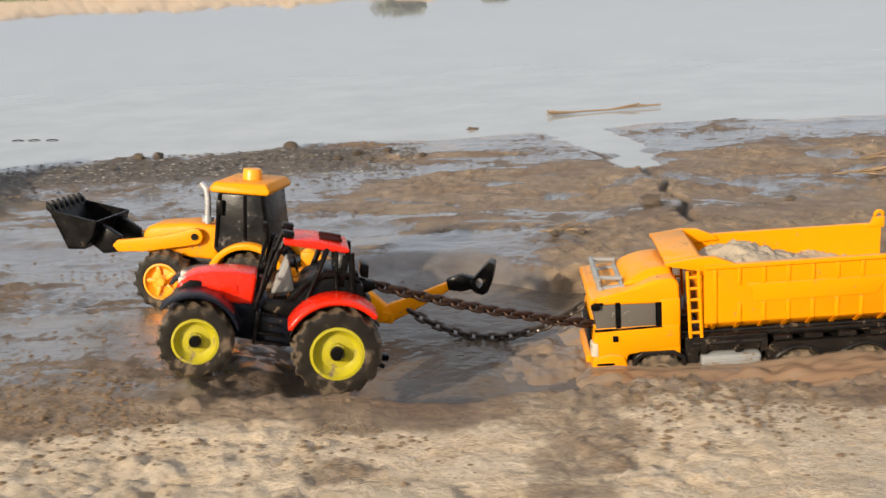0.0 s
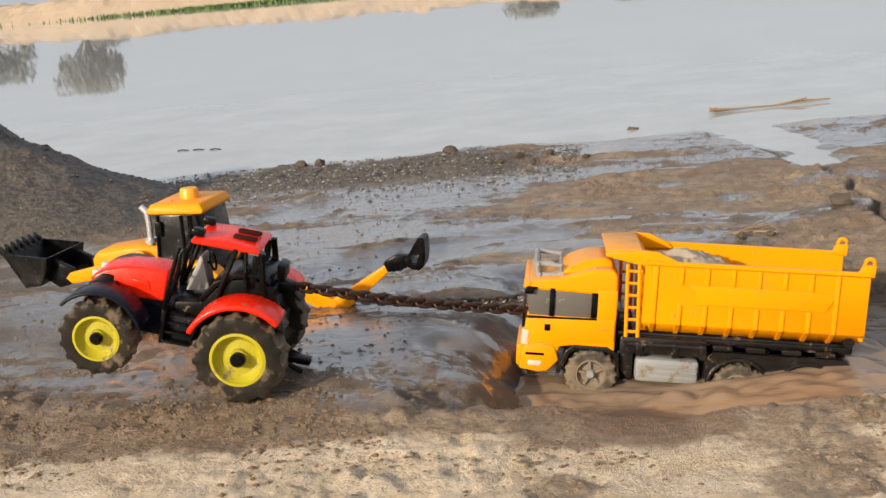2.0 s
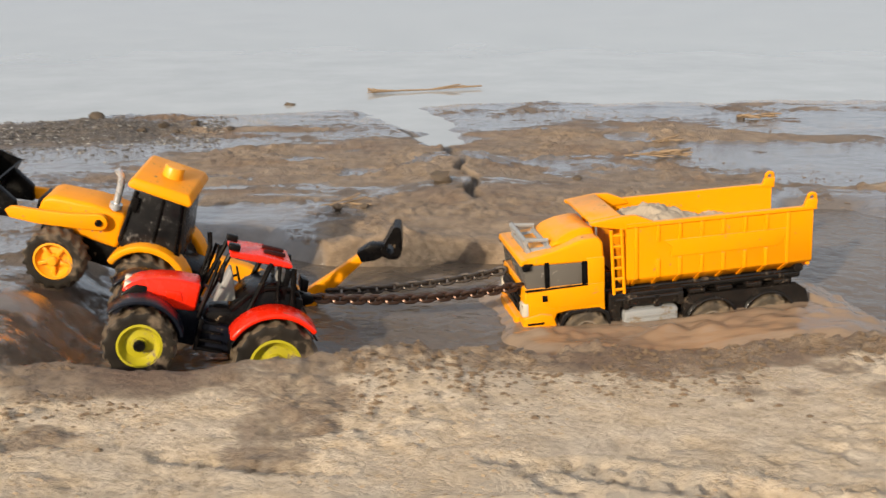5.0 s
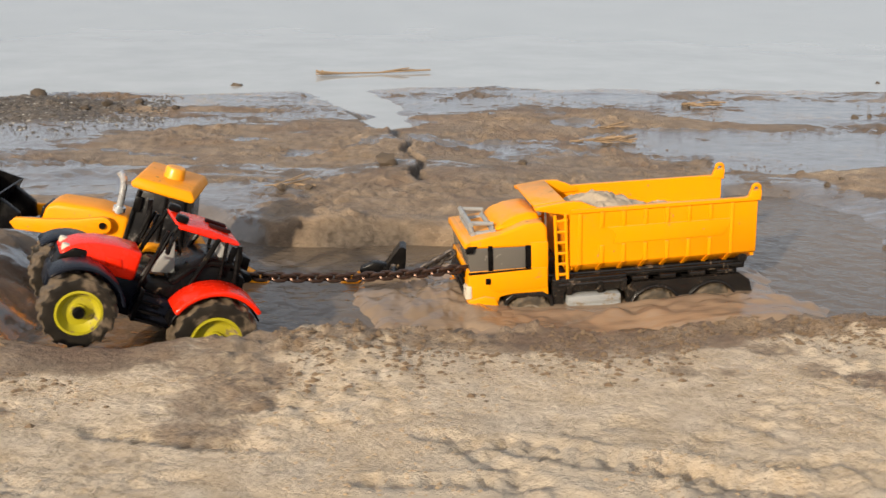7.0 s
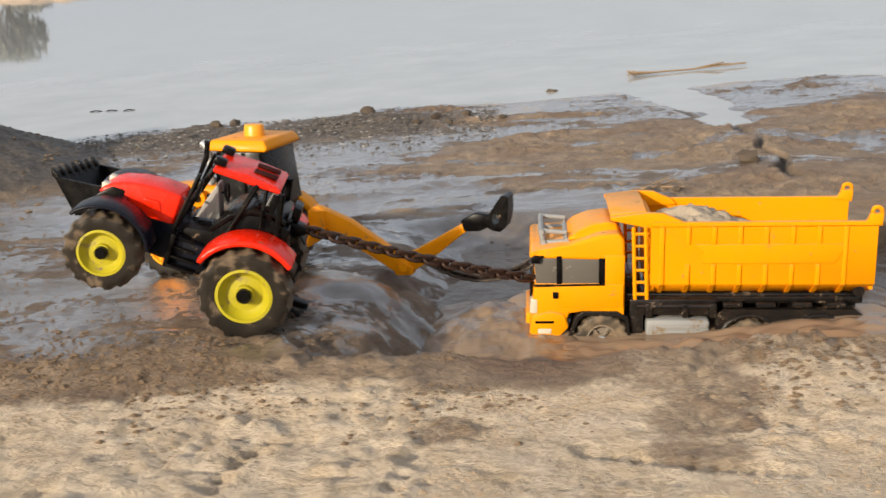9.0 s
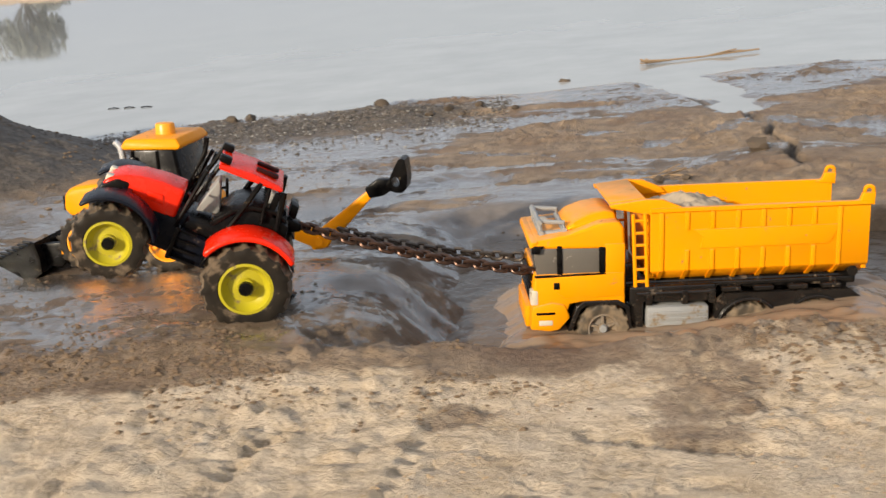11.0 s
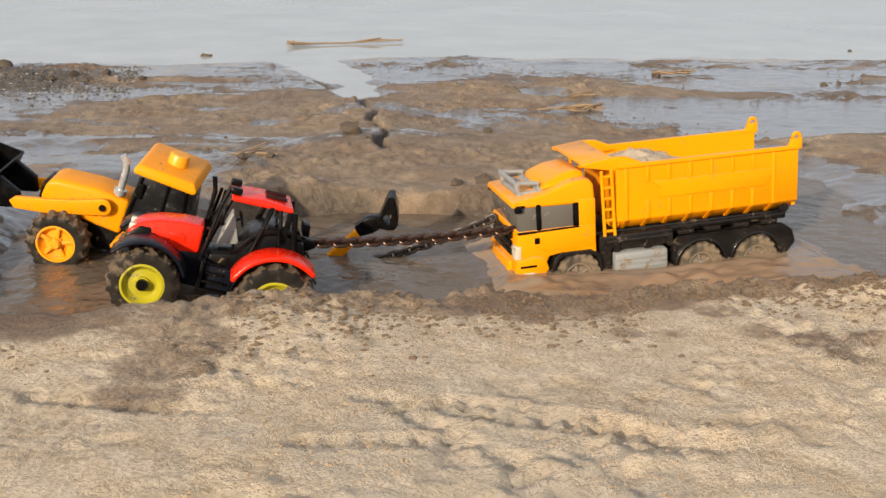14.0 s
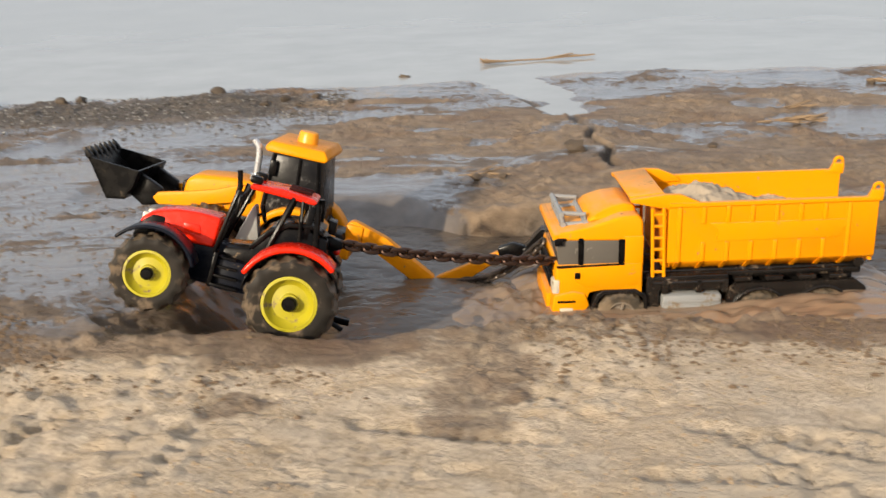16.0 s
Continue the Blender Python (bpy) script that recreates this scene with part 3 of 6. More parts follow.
# ---- wheels ----
def build_wheel(name, parent, at, r, width, rim_r, rim_mat, tyre_mat, lugs, lug_h, spokes=0, side=1, hub_mat=BLACK, tread_mat=None):
    """A wheel about its own axle: lugged tyre, dished rim and hub cap. side: +1 shows its dish to +y."""
    tread_mat = tread_mat or tyre_mat
    wheel = new(name)
    wheel.parent = parent
    wheel.location = at
    hw = width / 2
    bm = bmesh.new()
    rr = r - lug_h
    section = [(rim_r, -0.86), (rim_r * 1.06, -0.97), (rim_r + (rr - rim_r) * 0.45, -1.0), (rr * 0.90, -0.99), (rr * 0.955, -0.93), (rr * 0.985, -0.80), (rr, -0.55), (rr, -0.28), (rr, 0.0)]
    section += [(q, -v) for q, v in section[-2::-1]]
    steps = lugs * 8
    rings = []
    for q, v in section:
        grip = min(1.0, max(0.0, (q / rr - 0.88) / 0.07))
        ring = []
        for k in range(steps):
            side_shift = 0.0 if v >= 0 else 0.5
            ph = (k / 8 + side_shift - 0.42 * abs(v)) % 1.0
            lug = grip * (1.0 if 0.05 < ph < 0.45 else 0.0)
            worn = 0.75 + 0.5 * noise.noise(Vector((k * 0.9, v * 4, r * 90)))
            q2, a = q + lug_h * lug * worn, 2 * math.pi * k / steps
            ring.append(bm.verts.new((q2 * math.cos(a), v * hw * (1 + 0.03 * lug), q2 * math.sin(a))))
        rings.append(ring)
    rings.append(rings[0])
    for n, (a, b) in enumerate(zip(rings, rings[1:])):
        for k in range(steps):
            f = bm.faces.new((a[k], b[k], b[(k + 1) % steps], a[(k + 1) % steps]))
            if 4 <= n <= 11:
                f.material_index = 1
    tyre = part("tyre", bm, tyre_mat, wheel, smooth=28)
    tyre.data.materials.append(tread_mat)
    bm = bmesh.new()
    y0, y1 = side * hw * 0.92, side * hw * 0.40
    prof = [(rim_r * 1.03, side * hw * 0.80), (rim_r * 1.03, y0), (rim_r * 0.92, y0 * 1.02), (rim_r * 0.84, side * hw * 0.62), (rim_r * 0.66, y1), (rim_r * 0.36, y1 + side * hw * 0.06), (rim_r * 0.33, y1 + side * hw * 0.30), (0, y1 + side * hw * 0.30)]
    add_lathe(bm, prof, 36)
    add_lathe(bm, [(rim_r * 1.02, -side * hw * 0.8), (rim_r * 0.7, -side * hw * 0.5), (0, -side * hw * 0.5)], 24)
    for k in range(spokes):
        a = 2 * math.pi * k / spokes
        add_box(bm, rim_r * 0.30, rim_r * 0.86, y1 - 0.001, y1 + side * hw * 0.35, -rim_r * 0.10, rim_r * 0.10, 0.001, Matrix.Rotation(a, 4, "Y"))
    part("rim", bm, rim_mat, wheel)
    bm = bmesh.new()
    y2 = y1 + side * hw * 0.30
    add_lathe(bm, [(rim_r * 0.27, y2 - side * 0.002), (rim_r * 0.27, y2 + side * hw * 0.28), (rim_r * 0.20, y2 + side * hw * 0.42), (0, y2 + side * hw * 0.44)], 20)
    part("hub_cap", bm, hub_mat, wheel)
    return wheel


WHEELS = []  # wheel, rest place, radius, vehicle key


# ---- red tractor ----
def build_tractor():
    t = new("toy_tractor")
    tagged(t, "red toy farm tractor with yellow rims and muddy lugged tyres", "toy tractor")
    for s in (1, -1):
        WHEELS.append((build_wheel("rear_wheel", t, (0, s * 0.085, 0.067), 0.068, 0.052, 0.0385, LIME, RUBBER, 15, 0.0055, side=s, tread_mat=TREAD), 0.069, "tractor"))
        WHEELS.append((build_wheel("front_wheel", t, (0.201, s * 0.080, 0.055), 0.056, 0.044, 0.0325, LIME, RUBBER, 15, 0.0048, side=s, tread_mat=TREAD), 0.056, "tractor"))
    # chassis
    bm = bmesh.new()
    add_prism(bm, [(-0.035, 0.055), (-0.035, 0.10), (0.03, 0.115), (0.12, 0.112), (0.235, 0.098), (0.248, 0.085), (0.245, 0.055), (0.18, 0.048), (0.10, 0.046), (0.02, 0.045)], -0.028, 0.028, 0.004)
    add_box(bm, -0.02, 0.02, -0.065, 0.065, 0.052, 0.084, 0.004)
    add_box(bm, 0.188, 0.214, -0.062, 0.062, 0.044, 0.066, 0.004)
    part("chassis", bm, DARKBLUE, t)
    # bonnet
    def slim(b):
        for v in b.verts:
            k = max(0.0, (v.co.z - 0.115) / 0.05)
            v.co.y *= 1 - 0.22 * k - 0.18 * max(0.0, (v.co.x - 0.17) / 0.08)
    bm = bmesh.new()
    add_prism(bm, [(0.128, 0.103), (0.128, 0.147), (0.160, 0.147), (0.192, 0.143), (0.218, 0.135), (0.236, 0.123), (0.242, 0.111), (0.205, 0.113), (0.200, 0.105), (0.170, 0.101)], -0.036, 0.036, 0.007, 3, taper=slim)
    part("bonnet", bm, RED, t, smooth=50)
    bm = bmesh.new()
    add_prism(bm, [(0.200, 0.102), (0.206, 0.128), (0.224, 0.127), (0.241, 0.110), (0.246, 0.09), (0.21, 0.088)], -0.0335, 0.0335, 0.003)
    part("grille", bm, BLACK, t)
    for s in (1, -1):
        bm = bmesh.new()
        add_prism(bm, [(0.150, 0.116), (0.156, 0.130), (0.178, 0.128), (0.176, 0.117)], s * 0.0325, s * 0.0352, 0.001)
        part("bonnet_panel", bm, RED, t)
    for s in (1, -1):
        bm = bmesh.new()
        add_box(bm, 0.226, 0.240, s * 0.012, s * 0.026, 0.116, 0.127, 0.003)
        part("headlight", bm, LAMP, t)
    # cab
    bm = bmesh.new()
    add_prism(bm, [(0.118, 0.088), (0.112, 0.112), (0.076, 0.118), (0.058, 0.142), (0.034, 0.160), (0.004, 0.166), (-0.028, 0.158), (-0.036, 0.105), (0.0, 0.085)], -0.047, 0.047, 0.004)
    add_prism(bm, [(0.074, 0.118), (0.054, 0.146), (0.030, 0.163), (0.000, 0.169), (-0.020, 0.163), (-0.020, 0.168), (0.000, 0.175), (0.033, 0.169), (0.058, 0.152), (0.080, 0.120)], -0.050, 0.050, 0.001)
    part("cab_floor", bm, BLACK, t)
    for s in (1, -1):
        for a, b, r in (((0.124, s * 0.040, 0.106), (0.098, s * 0.044, 0.206), 0.0038), ((0.052, s * 0.050, 0.125), (0.034, s * 0.047, 0.206), 0.0042), ((-0.014, s * 0.047, 0.140), (-0.002, s * 0.044, 0.204), 0.0048), ((0.012, s * 0.050, 0.148), (0.020, s * 0.047, 0.204), 0.003)):
            bm = bmesh.new()
            add_tube(bm, [a, tuple((p + q) / 2 + (0.003 if i == 1 and s > 0 else -0.003 if i == 1 else 0) for i, (p, q) in enumerate(zip(a, b))), b], r, 8)
            part("cab_pillar", bm, BLACK, t)
        bm = bmesh.new()
        add_tube(bm, [(0.124, s * 0.056, 0.100), (0.118, s * 0.058, 0.150), (0.112, s * 0.056, 0.196)], 0.0030, 8)
        add_tube(bm, [(0.124, s * 0.041, 0.150), (0.118, s * 0.057, 0.152)], 0.0022, 6)
        part("grab_rail", bm, BLACK, t)
        bm = bmesh.new()
        add_prism(bm, arc(0.0, 0.066, 0.0815, 20, 128, 14) + arc(0.0, 0.066, 0.0735, 128, 20, 14), s * 0.052, s * 0.112, 0.003)
        part("rear_mudguard", bm, RED, t, "glossy red rear mudguard", smooth=50)
        bm = bmesh.new()
        add_prism(bm, arc(0.0, 0.066, 0.0730, 2, 140, 14) + arc(0.0, 0.066, 0.0705, 140, 2, 14), s * 0.047, s * 0.098, 0.001)
        part("mudguard_liner", bm, BLACK, t, smooth=50)
        bm = bmesh.new()
        add_prism(bm, arc(0.203, 0.056, 0.067, 36, 158, 12) + arc(0.203, 0.056, 0.062, 158, 36, 12), s * 0.050, s * 0.101, 0.002)
        add_box(bm, 0.198, 0.212, s * 0.028, s * 0.055, 0.100, 0.121, 0.002)
        part("front_mudguard", bm, DARKBLUE, t, "matt dark blue-black front mudguard", smooth=50)
        bm = bmesh.new()
        for k in range(4):
            add_box(bm, 0.078 + 0.004 * k, 0.118, s * 0.046, s * (0.072 - 0.004 * k), 0.056 + 0.013 * k, 0.060 + 0.013 * k, 0.001)
        add_box(bm, 0.116, 0.122, s * 0.046, s * 0.070, 0.054, 0.104, 0.001)
        part("step_ladder", bm, BLACK, t)
        bm = bmesh.new()
        add_prism(bm, [(0.060, 0.052), (0.066, 0.095), (0.118, 0.100), (0.124, 0.060), (0.115, 0.050)], s * 0.028, s * 0.058, 0.006)
        part("fuel_tank", bm, DARKBLUE, t)
    bm = bmesh.new()
    add_prism(bm, [(0.004, 0.160), (0.018, 0.160), (0.012, 0.190), (0.002, 0.189)], -0.019, 0.019, 0.003)
    part("seat", bm, SEAT, t, "pale grey moulded seat back")
    bm = bmesh.new()
    add_prism(bm, [(0.070, 0.128), (0.104, 0.120), (0.100, 0.140), (0.090, 0.176), (0.086, 0.175)], -0.018, 0.018, 0.003)
    part("dashboard", bm, SEAT, t, "pale grey moulded dashboard")
    bm = bmesh.new()
    add_tube(bm, [(0.074 + 0.005 * math.sin(a), 0.013 * math.cos(a), 0.166 + 0.012 * math.sin(a)) for a in [2 * math.pi * k / 16 for k in range(16)]], 0.0018, 6, True)
    add_tube(bm, [(0.100, 0, 0.150), (0.075, 0, 0.166)], 0.002, 6)
    part("steering_wheel", bm, BLACK, t)
    bm = bmesh.new()
    for s in (1, -1):
        add_box(bm, 0.000, 0.010, s * 0.043, s * 0.047, 0.150, 0.200, 0.001)
    add_box(bm, -0.012, -0.006, -0.043, 0.043, 0.145, 0.152, 0.001)
    part("rear_frame", bm, BLACK, t)
    # roof with two long vents
    def crown(b):
        for v in b.verts:
            if v.co.z > 0.211:
                v.co.y *= 0.90
                v.co.z -= 0.004 * abs(v.co.y / 0.05)
    bm = bmesh.new()
    add_prism(bm, [(0.003, 0.203), (0.000, 0.208), (0.006, 0.2145), (0.050, 0.217), (0.088, 0.214), (0.099, 0.208), (0.098, 0.202)], -0.050, 0.050, 0.003, 2, taper=crown)
    roof = part("roof", bm, RED, t, "glossy red cab roof with dark vents", smooth=45)
    for y in (-0.016, 0.016):
        bm = bmesh.new()
        add_box(bm, 0.012, 0.046, y - 0.0055, y + 0.0055, 0.2125, 0.2175, 0.0015)
        part("roof_vent", bm, painted_dark, roof)
        bm = bmesh.new()
        add_box(bm, 0.084, 0.102, y * 2 - 0.008, y * 2 + 0.008, 0.210, 0.221, 0.003)
        part("work_light", bm, BLACK, roof)
    bm = bmesh.new()
    add_tube(bm, [(0.126, -0.044, 0.110), (0.122, -0.046, 0.190), (0.128, -0.046, 0.214)], 0.0042, 10)
    part("exhaust_pipe", bm, BLACK, t)
    for s in (1, -1):
        bm = bmesh.new()
        add_tube(bm, [(0.100, s * 0.047, 0.196), (0.106, s * 0.066, 0.190)], 0.0016, 6)
        add_box(bm, 0.103, 0.108, s * 0.060, s * 0.074, 0.165, 0.192, 0.002)
        part("mirror", bm, BLACK, t)
    bm = bmesh.new()
    add_box(bm, -0.044, -0.030, -0.028, 0.028, 0.060, 0.110, 0.003)
    add_box(bm, -0.090, -0.030, -0.010, 0.010, 0.036, 0.046, 0.002)
    add_tube(bm, [(-0.030, -0.024, 0.05), (-0.082, -0.024, 0.032)], 0.004, 8)
    add_tube(bm, [(-0.030, 0.024, 0.05), (-0.082, 0.024, 0.032)], 0.004, 8)
    part("rear_linkage", bm, BLACK, t)
    bm = bmesh.new()
    add_prism(bm, [(-0.020, 0.145), (-0.024, 0.160), (-0.048, 0.158), (-0.052, 0.147), (-0.036, 0.138)], -0.012, 0.012, 0.003)
    add_prism(bm, [(-0.024, 0.165), (-0.022, 0.185), (-0.034, 0.184), (-0.036, 0.164)], -0.020, 0.020, 0.002)
    part("rear_bracket", bm, BLACK, t)
    return t


painted_dark = painted("dark_vent", (0.030, 0.004, 0.003), rough=0.7, dirt=0.1, spec=0.1)
TRACTOR = build_tractor()


# ---- yellow backhoe loader ----
ARM_PIVOT = Vector((-0.253, 0.0, 0.110))
LOADER_PIVOT = Vector((-0.052, 0.0, 0.138))


def build_backhoe():
    t = new("toy_backhoe_loader")
    tagged(t, "orange-yellow toy backhoe loader with black cab and front bucket", "toy backhoe")
    for s in (1, -1):
        WHEELS.append((build_wheel("front_wheel", t, (0.0, s * 0.066, 0.055), 0.056, 0.042, 0.033, RIM_ORANGE, RUBBER, 16, 0.006, spokes=5, side=s, hub_mat=RIM_ORANGE, tread_mat=TREAD), 0.056, "hoe"))
        WHEELS.append((build_wheel("rear_wheel", t, (-0.160, s * 0.070, 0.060), 0.061, 0.044, 0.036, RIM_ORANGE, RUBBER, 16, 0.006, spokes=5, side=s, hub_mat=RIM_ORANGE, tread_mat=TREAD), 0.061, "hoe"))
    bm = bmesh.new()
    add_prism(bm, [(0.045, 0.070), (0.045, 0.100), (-0.09, 0.110), (-0.24, 0.100), (-0.255, 0.070), (-0.20, 0.052), (-0.05, 0.052)], -0.040, 0.040, 0.004)
    add_box(bm, -0.012, 0.012, -0.058, 0.058, 0.045, 0.066, 0.003)
    add_box(bm, -0.175, -0.145, -0.060, 0.060, 0.048, 0.074, 0.003)
    part("chassis", bm, BLACK, t)

    def slim(b):
        for v in b.verts:
            if v.co.z > 0.142:
                v.co.y *= 0.86
            if v.co.x > 0.03:
                v.co.y *= 0.88
    bm = bmesh.new()
    add_prism(bm, [(-0.092, 0.094), (-0.090, 0.158), (-0.03, 0.159), (0.040, 0.150), (0.054, 0.138), (0.058, 0.106), (0.044, 0.094)], -0.047, 0.047, 0.008, 3, taper=slim)
    part("bonnet", bm, ORANGE, t, smooth=50)
    bm = bmesh.new()
    add_box(bm, 0.052, 0.061, -0.034, 0.034, 0.104, 0.134, 0.002)
    part("grille", bm, BLACK, t)
    # cab with dark panes
    bm = bmesh.new()
    add_prism(bm, [(-0.090, 0.120), (-0.096, 0.224), (-0.184, 0.226), (-0.202, 0.110), (-0.195, 0.100), (-0.184, 0.122), (-0.158, 0.134), (-0.13, 0.124), (-0.112, 0.100)], -0.070, 0.070, 0.005)
    cab = part("cab", bm, DARK_WINDOW, t, "dusty black cab with dark panes")
    for s in (1, -1):
        for a, b in (((-0.096, 0.125), (-0.102, 0.222)), ((-0.150, 0.140), (-0.148, 0.222)), ((-0.194, 0.115), (-0.180, 0.222))):
            bm = bmesh.new()
            add_tube(bm, [(a[0], s * 0.0705, a[1]), (b[0], s * 0.0705, b[1])], 0.0032, 6)
            part("cab_post", bm, BLACK, cab)
        bm = bmesh.new()
        add_box(bm, -0.110, -0.097, s * 0.071, s * 0.078, 0.184, 0.212, 0.002)
        part("mirror", bm, BLACK, cab)
        bm = bmesh.new()
        add_prism(bm, arc(-0.160, 0.060, 0.079, 20, 165, 12) + arc(-0.160, 0.060, 0.067, 165, 20, 12), s * 0.048, s * 0.092, 0.003)
        part("rear_mudguard", bm, ORANGE, t, smooth=50)

    def crown(b):
        for v in b.verts:
            if v.co.z > 0.236:
                v.co.x = -0.138 + (v.co.x + 0.138) * 0.94
                v.co.y *= 0.93
    bm = bmesh.new()
    add_prism(bm, [(-0.087, 0.225), (-0.083, 0.232), (-0.088, 0.244), (-0.190, 0.245), (-0.196, 0.232), (-0.192, 0.225)], -0.078, 0.078, 0.004, 3, taper=crown)
    roof = part("roof", bm, ORANGE, t, "orange-yellow cab roof dusted with mud", smooth=45)
    bm = bmesh.new()
    add_lathe(bm, [(0, 0.242), (0.0185, 0.242), (0.0175, 0.261), (0.0155, 0.264), (0, 0.265)], 28, Matrix.Translation((-0.143, 0.006, 0)) @ Matrix.Rotation(radians(90), 4, "X"))
    part("beacon", bm, RIM_ORANGE, roof)
    bm = bmesh.new()
    add_tube(bm, [(-0.068, 0.034, 0.160), (-0.067, 0.034, 0.208), (-0.064, 0.034, 0.224), (-0.054, 0.034, 0.234)], 0.0062, 12)
    add_lathe(bm, [(0.0, 0.164), (0.011, 0.164), (0.011, 0.173), (0.0, 0.173)], 16, Matrix.Translation((-0.068, 0.034, 0.0)) @ Matrix.Rotation(radians(90), 4, "X") @ Matrix.Diagonal((1, 1, -1, 1)))
    part("exhaust_pipe", bm, SILVER, t, "bent silver exhaust pipe")
    bm = bmesh.new()
    add_box(bm, -0.258, -0.225, -0.056, 0.056, 0.060, 0.092, 0.004)
    add_box(bm, -0.272, -0.240, -0.018, 0.018, 0.072, 0.118, 0.004)
    part("rear_frame", bm, ORANGE, t)

    # front loader, built about its pivot
    loader = new("loader")
    loader.parent = t
    loader.location = LOADER_PIVOT
    for s in (1, -1):
        bm = bmesh.new()
        add_prism(bm, arc(0.0, 0.0, 0.015, 70, 260, 8) + [(0.05, -0.024), (0.10, -0.032), (0.150, -0.034), (0.160, -0.022), (0.150, -0.012), (0.10, -0.006), (0.05, 0.002)], s * 0.046, s * 0.056, 0.002)
        arm = part("loader_arm", bm, ORANGE, loader)
        bm = bmesh.new()
        add_lathe(bm, [(0, s * 0.0555), (0.006, s * 0.0555), (0.006, s * 0.060), (0, s * 0.060)], 12)
        part("pivot_bolt", bm, BLACK, arm)
        bm = bmesh.new()
        add_prism(bm, [(0.140, -0.034), (0.146, -0.006), (0.182, 0.016), (0.206, -0.020), (0.180, -0.040)], s * 0.036, s * 0.050, 0.002)
        part("bucket_link", bm, BLACK, loader)
    bm = bmesh.new()
    outline = [(0.180, 0.024), (0.190, -0.004), (0.206, -0.028), (0.238, -0.029), (0.272, 0.042)]
    inner = [(0.267, 0.040), (0.235, -0.024), (0.208, -0.024), (0.194, -0.002), (0.184, 0.024)]
    shell = bmesh.new()
    half = 0.072
    add_prism(shell, outline + inner, -half, half)
    merge(bm, shell)
    for s in (1, -1):
        add_prism(bm, [(0.180, 0.024), (0.190, -0.004), (0.206, -0.028), (0.238, -0.029), (0.272, 0.042)], s * half, s * (half - 0.004))
    bucket = part("loader_bucket", bm, BLACK, loader, "muddy black front bucket with teeth")
    for k in range(7):
        y = -0.063 + 0.021 * k
        bm = bmesh.new()
        add_prism(bm, [(0.262, 0.028), (0.268, 0.046), (0.281, 0.057), (0.279, 0.042)], y - 0.005, y + 0.005, 0.001)
        part("tooth", bm, BLACK, bucket)

    # rear digging arm, built about its pivot
    arm = new("digging_arm")
    arm.parent = t
    arm.location = ARM_PIVOT
    bm = bmesh.new()
    add_prism(bm, arc(0.0, 0.0, 0.014, -30, 120, 6) + [(-0.06, -0.018), (-0.150, -0.094), (-0.165, -0.112), (-0.158, -0.124), (-0.135, -0.120), (-0.04, -0.046)], -0.012, 0.012, 0.003)
    part("boom", bm, ORANGE, arm)
    bm = bmesh.new()
    add_prism(bm, [(-0.122, -0.100), (-0.150, -0.088), (-0.200, -0.068), (-0.258, -0.043), (-0.272, -0.040), (-0.274, -0.052), (-0.262, -0.058), (-0.195, -0.100), (-0.150, -0.124), (-0.128, -0.122)], -0.010, 0.010, 0.003)
    add_lathe(bm, [(0, -0.015), (0.008, -0.015), (0.008, 0.015), (0, 0.015)], 14, Matrix.Translation((-0.146, 0, -0.108)))
    part("dipper", bm, ORANGE, arm)
    bm = bmesh.new()
    add_prism(bm, [(-0.262, -0.056), (-0.258, -0.036), (-0.285, -0.026), (-0.308, -0.032), (-0.312, -0.050), (-0.288, -0.058)], -0.012, 0.012, 0.003)
    part("knuckle", bm, BLACK, arm)
    bm = bmesh.new()
    outer = [(-0.303, -0.034), (-0.3146, -0.0225), (-0.330, -0.004), (-0.3457, 0.0127), (-0.354, 0.0125), (-0.360, 0.008), (-0.357, -0.018), (-0.352, -0.040), (-0.345, -0.0566), (-0.333, -0.064), (-0.318, -0.060), (-0.304, -0.050)]
    outer = [(-0.303 + 0.78 * (x + 0.303), -0.046 + 0.78 * (z + 0.046)) for x, z in outer]
    hole = [(-0.320 + 0.0070 * math.cos(a), -0.038 + 0.0095 * math.sin(a)) for a in [math.atan2(z + 0.038, x + 0.320) for x, z in outer]]
    rings = [[bm.verts.new((x, y, z)) for x, z in loop] for y in (-0.022, 0.022) for loop in (outer, hole)]
    n = len(outer)
    for i in range(n):
        j = (i + 1) % n
        bm.faces.new((rings[0][i], rings[0][j], rings[1][j], rings[1][i]))
        bm.faces.new((rings[2][i], rings[3][i], rings[3][j], rings[2][j]))
        bm.faces.new((rings[0][i], rings[2][i], rings[2][j], rings[0][j]))
        bm.faces.new((rings[1][i], rings[1][j], rings[3][j], rings[3][i]))
    bevelled(bm, [e for e in bm.edges if abs(e.verts[0].co.y - e.verts[1].co.y) < 1e-5], 0.002, 1)
    part("digging_bucket", bm, BLACK, arm, "muddy black digging bucket")
    reshape(t, lambda c: Vector((c.x, c.y * 0.93, c.z)), ("front_wheel", "rear_wheel", "loader", "digging_arm"))
    return t, loader, arm


BACKHOE, LOADER, ARM = build_backhoe()


